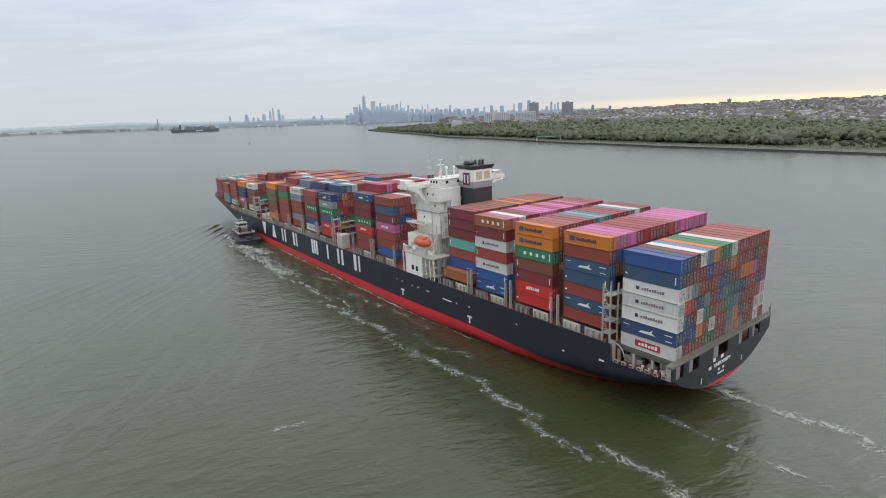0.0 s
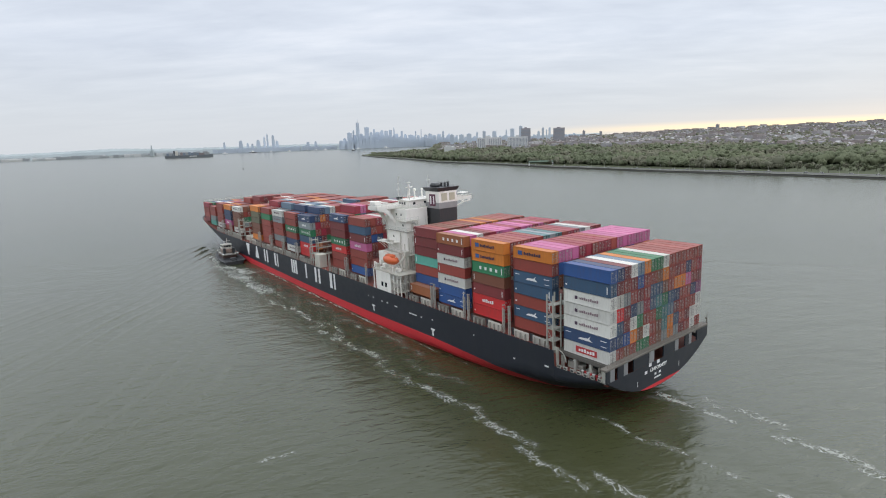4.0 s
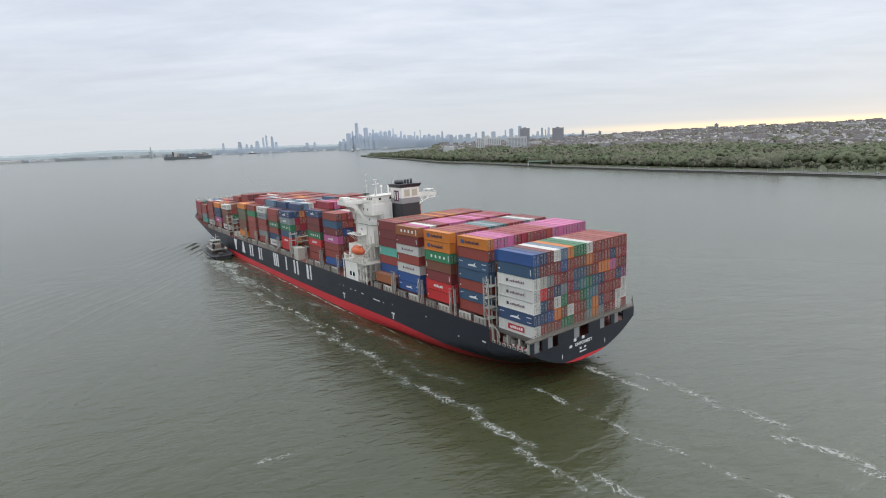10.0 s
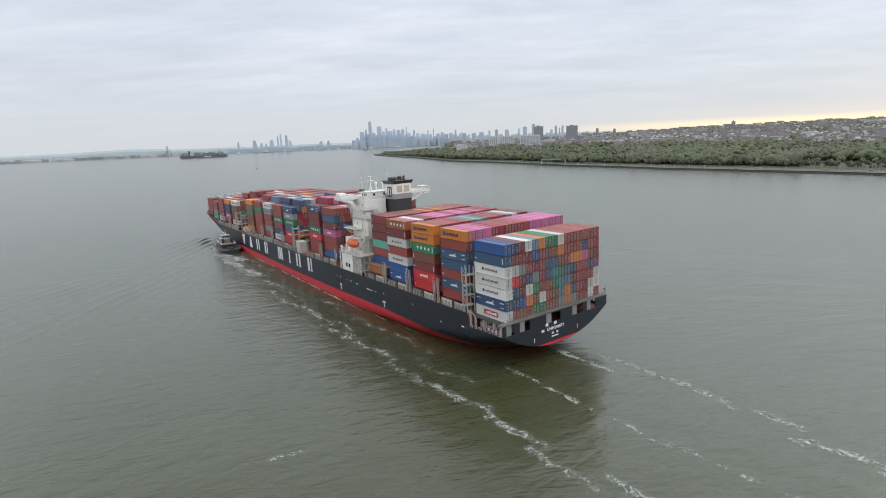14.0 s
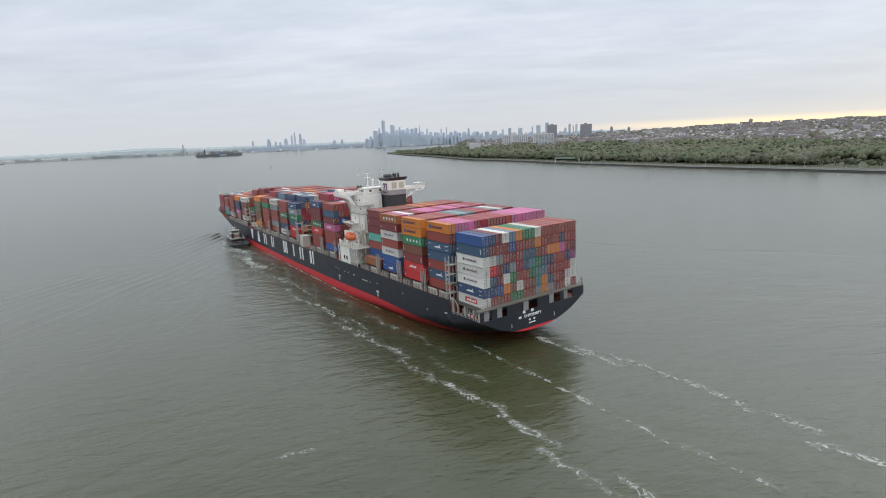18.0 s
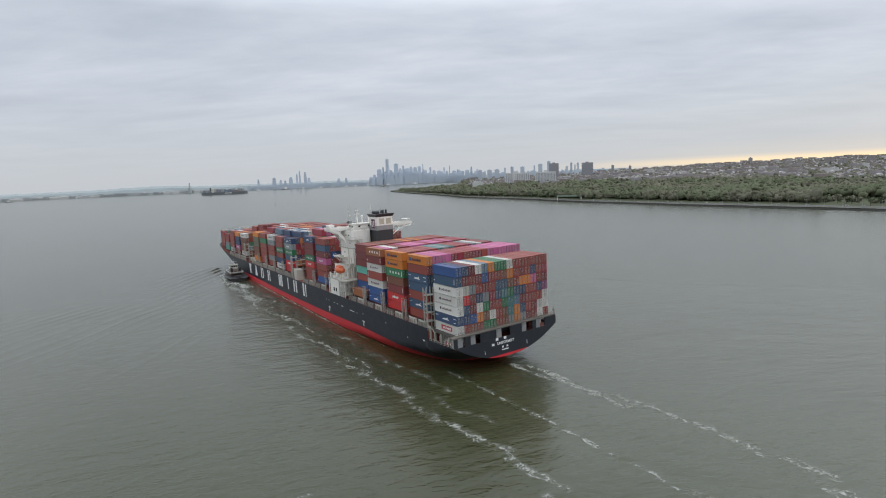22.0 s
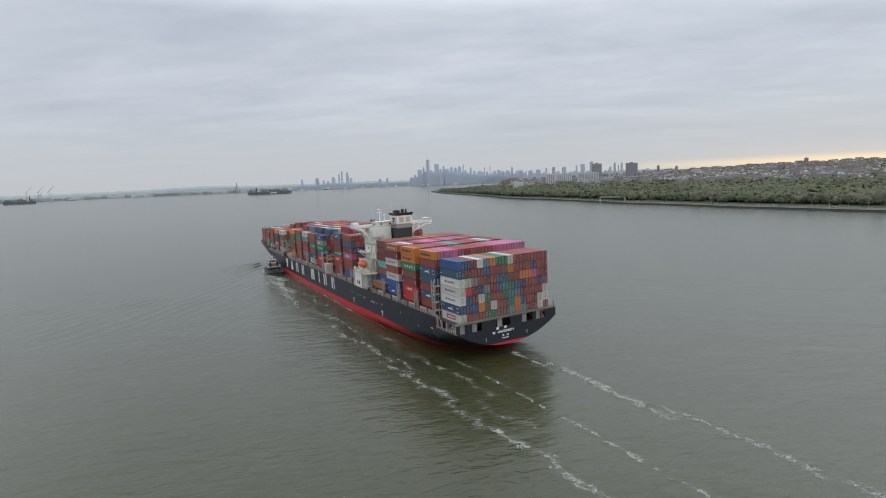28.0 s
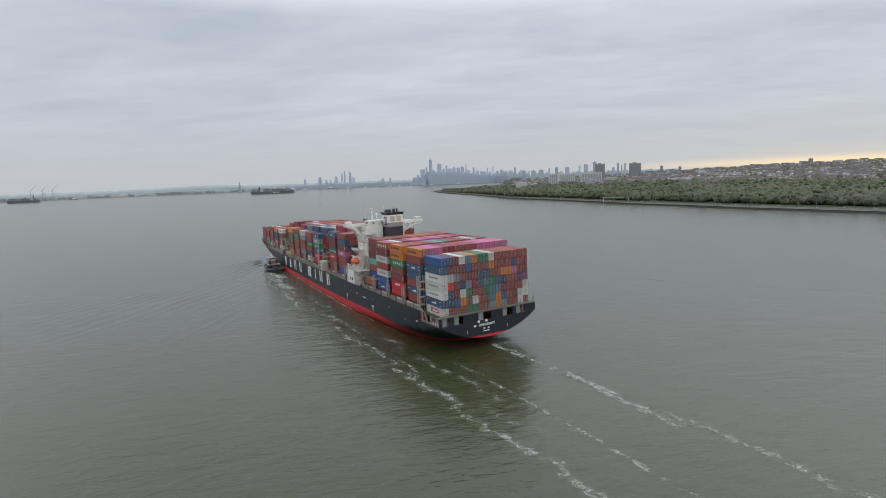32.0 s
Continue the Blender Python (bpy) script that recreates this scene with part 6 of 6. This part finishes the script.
far_ship(-2830, 2640, 225, 150, "small grey cargo ship lying off the far shore", FAR_HULL, 6)


def harbour_boat(a, r, size, k):
    b = new("harbour_boat")
    b.matrix_basis = pose(*polar(a, r), 0, 0, 20 + 40 * k)
    hb = box(blank(), -size / 2, size / 2, -size * 0.13, size * 0.13, -0.5, size * 0.10)
    for v in hb.verts:
        if v.co.x > 0:
            v.co.y *= 0.35
    part("hull", hb, (MARK_WHITE, DARK, MARK_WHITE)[k % 3], b)
    part("cabin", box(blank(), -size * 0.25, size * 0.1, -size * 0.1, size * 0.1, size * 0.1, size * 0.27, 0.2), MARK_WHITE, b)
    part("mast", tube(blank(), (-size * 0.1, 0, size * 0.22), (-size * 0.1, 0, size * 0.3), size * 0.01, sides=5), DARK, b)
    tagged(b, "small white-topped boat far out on the bay", "boat", group="boats out on the bay")


for k, (a, r, size) in enumerate(((-23.56, 4300, 36), (-20.97, 4250, 56), (-19.27, 4400, 36), (-17.57, 4350, 34), (-15.86, 4400, 30), (-14.94, 4420, 30), (-14.04, 4450, 36), (-11.15, 3600, 44), (-7.84, 4400, 40), (-10.64, 4300, 36), (-43.5, 4150, 40))):
    harbour_boat(a, r, size, k)


def build_buoy():
    b = new("channel_buoy")
    b.matrix_basis = pose(-553, 1366, 0)
    part("float", tube(blank(), (0, 0, -0.5), (0, 0, 1.0), 1.6, 1.4, 10), DARK, b)
    part("cage", tube(blank(), (0, 0, 1.0), (0, 0, 3.6), 0.9, 0.4, 6), DARK, b)
    part("topmark", tube(blank(), (0, 0, 3.6), (0, 0, 4.4), 0.5, 0.5, 8), DARK, b)
    tagged(b, "dark channel buoy on the water", "buoy")


build_buoy()


# ---- wake ----
def foam_material(name, amount, cover=0.9):
    """Lacy broken foam: thin threads round cells of open water, closing to solid white where it is thick."""
    m = bpy.data.materials.new(name)
    m.use_nodes = True
    t = m.node_tree
    b = t.nodes["Principled BSDF"]
    co = t.nodes.new("ShaderNodeTexCoord")
    off = t.nodes.new("ShaderNodeCombineXYZ")
    link(t, math_node(t, "MULTIPLY", t.nodes.new("ShaderNodeObjectInfo").outputs["Random"], 400.0), off.inputs[1])
    shift = t.nodes.new("ShaderNodeVectorMath")
    shift.operation = "ADD"
    link(t, co.outputs["Object"], shift.inputs[0])
    link(t, off.outputs[0], shift.inputs[1])
    # swirl the pattern
    warp = node(t, "ShaderNodeTexNoise", Scale=0.28, Detail=3.0, Roughness=0.6)
    link(t, shift.outputs[0], warp.inputs["Vector"])
    swirl = t.nodes.new("ShaderNodeVectorMath")
    swirl.operation = "MULTIPLY_ADD"
    link(t, warp.outputs["Color"], swirl.inputs[0])
    swirl.inputs[1].default_value = (6.0, 6.0, 0.0)
    link(t, shift.outputs[0], swirl.inputs[2])
    stretch = node(t, "ShaderNodeMapping")
    stretch.inputs["Scale"].default_value = (0.78, 1.0, 1.0)
    link(t, swirl.outputs[0], stretch.inputs[0])
    cells = node(t, "ShaderNodeTexVoronoi", Scale=1.0)
    cells.feature = "DISTANCE_TO_EDGE"
    link(t, stretch.outputs[0], cells.inputs["Vector"])
    lace = ramp(t, [(0.03, 1.0), (0.20, 0.0)], cells.outputs[0])
    clump = node(t, "ShaderNodeTexNoise", Scale=0.30, Detail=7.0, Roughness=0.70)
    link(t, stretch.outputs[0], clump.inputs["Vector"])
    gaps = node(t, "ShaderNodeTexNoise", Scale=0.085, Detail=2.0)
    link(t, shift.outputs[0], gaps.inputs["Vector"])
    clots = math_node(t, "ADD", clump.outputs[0], math_node(t, "MULTIPLY", math_node(t, "SUBTRACT", gaps.outputs[0], 0.5), 0.28))
    uv = t.nodes.new("ShaderNodeSeparateXYZ")
    link(t, co.outputs["UV"], uv.inputs[0])
    across = math_node(t, "ABSOLUTE", math_node(t, "SUBTRACT", math_node(t, "MULTIPLY", uv.outputs[1], 2.0), 1.0))
    env = math_node(t, "SUBTRACT", 1.0, math_node(t, "POWER", across, 1.4))
    ends = math_node(t, "MINIMUM", 1.0, math_node(t, "MULTIPLY", math_node(t, "MULTIPLY", uv.outputs[0], math_node(t, "SUBTRACT", 1.0, uv.outputs[0])), 7.0))
    env = math_node(t, "MULTIPLY", env, ends)
    thick = math_node(t, "ADD", math_node(t, "MULTIPLY", env, 0.34), math_node(t, "ADD", clots, amount - 0.34))
    thin = ramp(t, [(0.43, 0.0), (0.58, 1.0)], thick)
    solid = ramp(t, [(0.60, 0.0), (0.78, 1.0)], thick)
    seen = math_node(t, "MAXIMUM", math_node(t, "MULTIPLY", thin.outputs[0], lace.outputs[0]), solid.outputs[0])
    seen = math_node(t, "MULTIPLY", math_node(t, "MULTIPLY", seen, cover), math_node(t, "MINIMUM", 1.0, math_node(t, "MULTIPLY", env, 5.0)))
    fine = node(t, "ShaderNodeTexNoise", Scale=2.2, Detail=3.0)
    link(t, shift.outputs[0], fine.inputs["Vector"])
    r = ramp(t, [(0.3, (0.24, 0.25, 0.215)), (0.7, (0.50, 0.51, 0.47))], fine.outputs[0])
    link(t, r.outputs[0], b.inputs["Base Color"])
    b.inputs["Roughness"].default_value = 0.7
    link(t, seen, b.inputs["Alpha"])
    return m


FOAM = foam_material("sea_foam", 0.04, 0.72)
FOAM_THICK = foam_material("churned_foam", 0.10, 0.85)
FOAM_WHITE = foam_material("white_water", 0.24, 0.95)
FOAM_THIN = foam_material("fading_foam", 0.02, 0.75)
FOAM_FAINT = foam_material("faint_foam", 0.02, 0.5)


def foam_mesh(seed, length, spread, material, meander=1.0):
    """A wandering band of foam on the water, its ends on the middle line so that bands run on from one to the next."""
    verts, faces, uvs, n = [], [], [], max(8, int(length / 1.2))
    for k in range(n + 1):
        f = k / n
        hold = math.sin(math.pi * f) ** 0.6
        mid = meander * hold * (1.5 * noise.noise(Vector((f * length * 0.09, seed * 7.3, 0))) + 0.6 * noise.noise(Vector((f * length * 0.3, seed * 3.1, 4))))
        half = spread * (0.75 + 0.6 * noise.noise(Vector((f * length * 0.15, seed * 5.7, 9))))
        for j in range(5):
            verts.append(((f - 0.5) * length, mid + half * (j / 2 - 1), 0.05))
            uvs.append((f, j / 4))
    for k in range(n):
        for j in range(4):
            a = 5 * k + j
            faces.append((a, a + 5, a + 6, a + 1))
    me = bpy.data.meshes.new("foam_streak")
    me.from_pydata(verts, [], faces)
    layer = me.uv_layers.new(name="along")
    for loop in me.loops:
        layer.data[loop.index].uv = uvs[loop.vertex_index]
    me.materials.append(material)
    return me


LACE = [foam_mesh(s, 24, 4.2, FOAM, 2.2) for s in (1, 2, 3, 4, 5)]
THIN = [foam_mesh(s, 22, 2.4, FOAM_THIN, 1.6) for s in (11, 12, 13, 14)]
FADING = [foam_mesh(s, 30, 3.6, FOAM_FAINT, 3.4) for s in (15, 16, 17)]
WASH = [foam_mesh(s, 22, 2.8, FOAM_THICK, 1.6) for s in (21, 22, 23)]
STRAY = foam_mesh(61, 9, 2.2, FOAM_THIN, 0.8)
RISING = []
DRIFTING = []


def travelled(t):
    a, b = ship_pose(0).translation, ship_pose(t).translation
    return (b - a).length


def moment(distance):
    """When the ship has run so far."""
    lo, hi = 0.0, 40.0
    for _ in range(40):
        mid = (lo + hi) / 2
        lo, hi = (mid, hi) if travelled(mid) < distance else (lo, mid)
    return lo


def foam_line(kind, first, last, start, side, label, gap=13.0, drift_in=0.0, group="foam of the wake"):
    """Foam left lying on the water along the ship's course; what lies ahead of its source wells up as the ship passes.
    drift_in: metres a second by which it is drawn in towards the ship."""
    start_pose = ship_pose(0)
    heading = math.degrees(math.atan2(start_pose[1][0], start_pose[0][0]))
    course = ship_pose(32).translation - start_pose.translation
    drift = math.degrees(math.atan2(course.y, course.x)) - heading
    rng = random.Random(int(first * 7 + start))
    u = first
    while u < last:
        # lying in the water, offset from the line the ship runs along
        base = start_pose @ Vector((min(u, start), side(min(u, start)), 0))
        run = Vector((math.cos(radians(heading + drift)), math.sin(radians(heading + drift)), 0)) * max(0.0, u - start)
        p = base + run
        ob = new("foam_streak", rng.choice(kind))
        turn = heading + rng.uniform(-2, 2)
        ob.matrix_basis = pose(p.x, p.y, 0.012 * (len(bpy.data.objects) % 3), 0, 0, turn)
        tagged(ob, label, "foam", group=group, kind="stuff")
        if u > start:
            RISING.append((ob, moment(u - start), p.x, p.y, turn))
        elif drift_in and u > 20:
            pull = radians(heading - 90)
            DRIFTING.append((ob, p.x, p.y, turn, drift_in * math.cos(pull), drift_in * math.sin(pull)))
        u += gap * rng.uniform(0.85, 1.15)


TUG_LINE = [(-130, 35.6), (-20, 36.6), (60, 38.0), (150, 37.4), (180, 35.5), (206, 33.5)]
foam_line(LACE, -130, 310, 206, lambda x: lerp_table(TUG_LINE, x) + 1.6 * math.sin(x * 0.13) + 0.9 * math.sin(x * 0.31), "broken white foam line lying on grey-green water", 14.0, drift_in=0.2)
foam_line(THIN, 110, 300, 200, lambda x: lerp_table(TUG_LINE, x) - 2.6 + 1.2 * math.sin(x * 0.11), "broken white foam line lying on grey-green water", 24.0, drift_in=0.2)
foam_line(FADING, 60, 310, 206, lambda x: 30.0 + 4.0 * math.sin(x * 0.21), "faint churned foam between the tug's trail and the ship", 24.0, drift_in=0.2)
foam_line(WASH, -34, -8, -8, lambda x: -2.6 + 0.8 * math.sin(x * 0.11), "churned white wake foam behind the stern", 14.0)
foam_line(LACE, -2, 40, -8, lambda x: -5.4 + 1.8 * math.sin(x * 0.16), "broken wake foam behind the stern", 18.0)
foam_line(WASH + LACE, 42, 80, -8, lambda x: -4.4, "churned white wake foam behind the stern", 11.0)
foam_line(THIN, 84, 112, -8, lambda x: -3.6, "fading wake foam behind the stern", 16.0)
foam_line(THIN, -150, -34, -6, lambda x: -4.4 + 1.2 * math.sin(x * 0.07), "fading wake foam behind the stern", 15.0)
foam_line(THIN, -120, 112, 8, lambda x: 17.2 + 1.3 * math.sin(x * 0.08), "thin foam thread drifting off the ship's quarter", 16.0)
for x, y, turn in ((-117, 206, 20), (-38, 97, 30)):
    ob = new("foam_streak", STRAY)
    ob.matrix_basis = pose(x, y, 0, 0, 0, turn)
    tagged(ob, "small stray foam patch on the open water", "foam", group="stray foam patches", kind="stuff")


def riding_foam(name, mesh, x, y, turn, label):
    ob = new(name, mesh)
    tagged(ob, label, "foam", kind="stuff")
    RIDERS.append((ob, (x, y, turn)))


riding_foam("stern_wash", foam_mesh(31, 26, 2.6, FOAM_THICK, 0.5), -8.0, -2.4, 0, "dense white wash at the ship's stern")
riding_foam("tug_wash", foam_mesh(32, 44, 7.0, FOAM_WHITE, 1.0), 212, 33.6, 6, "white wash behind the tug")
riding_foam("tug_bow_wash", foam_mesh(35, 36, 3.4, FOAM_WHITE, 0.6), 238, 33.6, -3, "white water along the tug's side")
for k, x in enumerate((45, 62, 80, 99, 118, 136, 155, 174, 192)):
    near = half_breadth(x, 0.6 + x * 0.0134)
    slope = math.degrees(math.atan2(half_breadth(x + 8, 2.8) - half_breadth(x - 8, 2.8), 16)) if x > 140 else 0
    riding_foam("side_wash", foam_mesh(41 + k, 21, 1.2, FOAM_THICK if x > 90 else FOAM, 0.5), x, near + 1.1, slope, "thin foam along the ship's waterline")
riding_foam("tug_trail", foam_mesh(51, 70, 5.0, FOAM_WHITE, 1.4), 182, 35.6, 2, "white trail of the tug along the ship's side")


def wake_ripples():
    """Low crests that fan out aft from the tug's bow, over level water."""
    nx, ny = 150, 92
    verts, faces = [], []
    for i in range(nx + 1):
        for j in range(ny + 1):
            x, y = 22 - 210 * i / nx, 3 + 128 * j / ny
            behind = 16 - x
            lead = y / math.tan(radians(24)) * 0.62
            ang = radians(33)
            ph = (x * math.sin(ang) + y * math.cos(ang)) * 2 * math.pi / (6.0 + 0.03 * y)
            win = max(0.0, min(1.0, (behind - y * 0.35) / 8)) * math.exp(-max(0.0, behind - lead * 2.0) / 20) * math.exp(-y / 21)
            edge = min(1.0, i / 6, (nx - i) / 10, j / 4, (ny - j) / 10)
            h = 1.4 * win * edge * (math.sin(ph) + 0.35 * noise.noise(Vector((x * 0.2, y * 0.2, 0))))
            verts.append((x, y, h - 0.07 - (1 - edge) * 0.2))
    for i in range(nx):
        for j in range(ny):
            a = i * (ny + 1) + j
            faces.append((a, a + 1, a + ny + 2, a + ny + 1))
    ob = mesh_ob("wake_waves", verts, faces, WATER, smooth=True)
    tagged(ob, "low dark wave crests fanning out from the tug", "waves", kind="stuff")
    RIDERS.append((ob, (284.0, 21.0, -4)))


wake_ripples()


def long_wave():
    """One low swell running away over the open water."""
    verts, faces, n = [], [], 150
    for k in range(n + 1):
        x = -150 + 300 * k / n
        bend = 6 * noise.noise(Vector((x * 0.012, 0, 0))) + 1.0 * noise.noise(Vector((x * 0.1, 3, 0)))
        up = 0.28 * max(0.1, 0.6 + noise.noise(Vector((x * 0.05, 7, 0)))) * math.sin(math.pi * (k + 0.3) / (n + 0.6))
        for off, h in ((-2.6, -0.05), (-1.0, up * 0.5), (0, up), (0.9, up * 0.5), (2.2, -0.05)):
            verts.append((x, bend + off, h))
    for k in range(n):
        for j in range(4):
            a = k * 5 + j
            faces.append((a, a + 5, a + 6, a + 1))
    ob = mesh_ob("long_wave", verts, faces, WATER, smooth=True)
    tagged(ob, "long low swell line on the open grey water", "wave", kind="stuff")
    ROLLING.append(ob)


def fan_waves():
    """Low parallel crests running out from the tug over the water on the ship's port quarter."""
    nr, na = 110, 340
    verts, faces = [], []
    for i in range(nr + 1):
        r = 24 + 230 * (i / nr) ** 1.2
        for j in range(na + 1):
            a = 8 + 74 * j / na
            x, y = -r * math.cos(radians(a)), r * math.sin(radians(a))
            off = radians(a - 40) * 100 * (r / 100) ** 0.82 + 2.4 * noise.noise(Vector((x * 0.03, y * 0.03, 0)))
            patch = max(0.0, 0.5 + 1.1 * noise.noise(Vector((x * 0.025, y * 0.025, 4))))
            edge = min(1.0, i / 6, (nr - i) / 30, j / 30, (na - j) / 50)
            h = 0.27 * patch * math.exp(-(r / 190) ** 2) * (math.sin(2 * math.pi * off / 7.5) + 0.35 * math.sin(2 * math.pi * off / 3.4 + 1))
            verts.append((x, y, h * edge - 0.02 - 0.2 * (1 - edge)))
    for i in range(nr):
        for j in range(na):
            k = i * (na + 1) + j
            faces.append((k, k + 1, k + na + 2, k + na + 1))
    ob = mesh_ob("fan_waves", verts, faces, WATER, smooth=True)
    tagged(ob, "low ripples spreading over the water behind the tug", "waves", kind="stuff")
    RIDERS.append((ob, (240.0, 28.0, -2)))


fan_waves()
ROLLING = []
long_wave()


# ---- what moves ----
def level(m, x, y, turn):
    """A pose on the level water at a place given in the ship's plan."""
    p = m @ Vector((x, y, 0))
    heading = math.degrees(math.atan2(m[1][0], m[0][0]))
    return pose(p.x, p.y, 0, 0, 0, heading + turn)


def motions():
    rows = [(t, ship_pose(t)) for t in TIMES]
    walk(ship, rows)
    for thing, at in RIDERS:
        if isinstance(at, tuple):
            walk(thing, [(t, level(m, *at)) for t, m in rows])
        else:
            walk(thing, rows)
    for thing, when, x, y, turn in RISING:
        low, up = pose(x, y, -1.2, 0, 0, turn), pose(x, y, thing.matrix_basis.translation.z, 0, 0, turn)
        if when + 1.2 < 32:
            walk(thing, [(0, low), (max(0.1, when - 0.4), low), (when + 1.2, up), (32, up)])
        else:
            walk(thing, [(0, low), (32, low)])

    for thing, x, y, turn, dx, dy in DRIFTING:
        z = thing.matrix_basis.translation.z
        walk(thing, [(0, pose(x, y, z, 0, 0, turn)), (10, pose(x, y, z, 0, 0, turn)), (32, pose(x + 22 * dx, y + 22 * dy, z, 0, 0, turn))])
    for wave in ROLLING:
        walk(wave, [(0, pose(130, 244, 0, 0, 0, -23)), (13, pose(130, 264, 0, 0, 0, -23)), (24, pose(130, 284, 0, 0, 0, -22)), (32, pose(130, 296, 0, 0, 0, -24))])


motions()
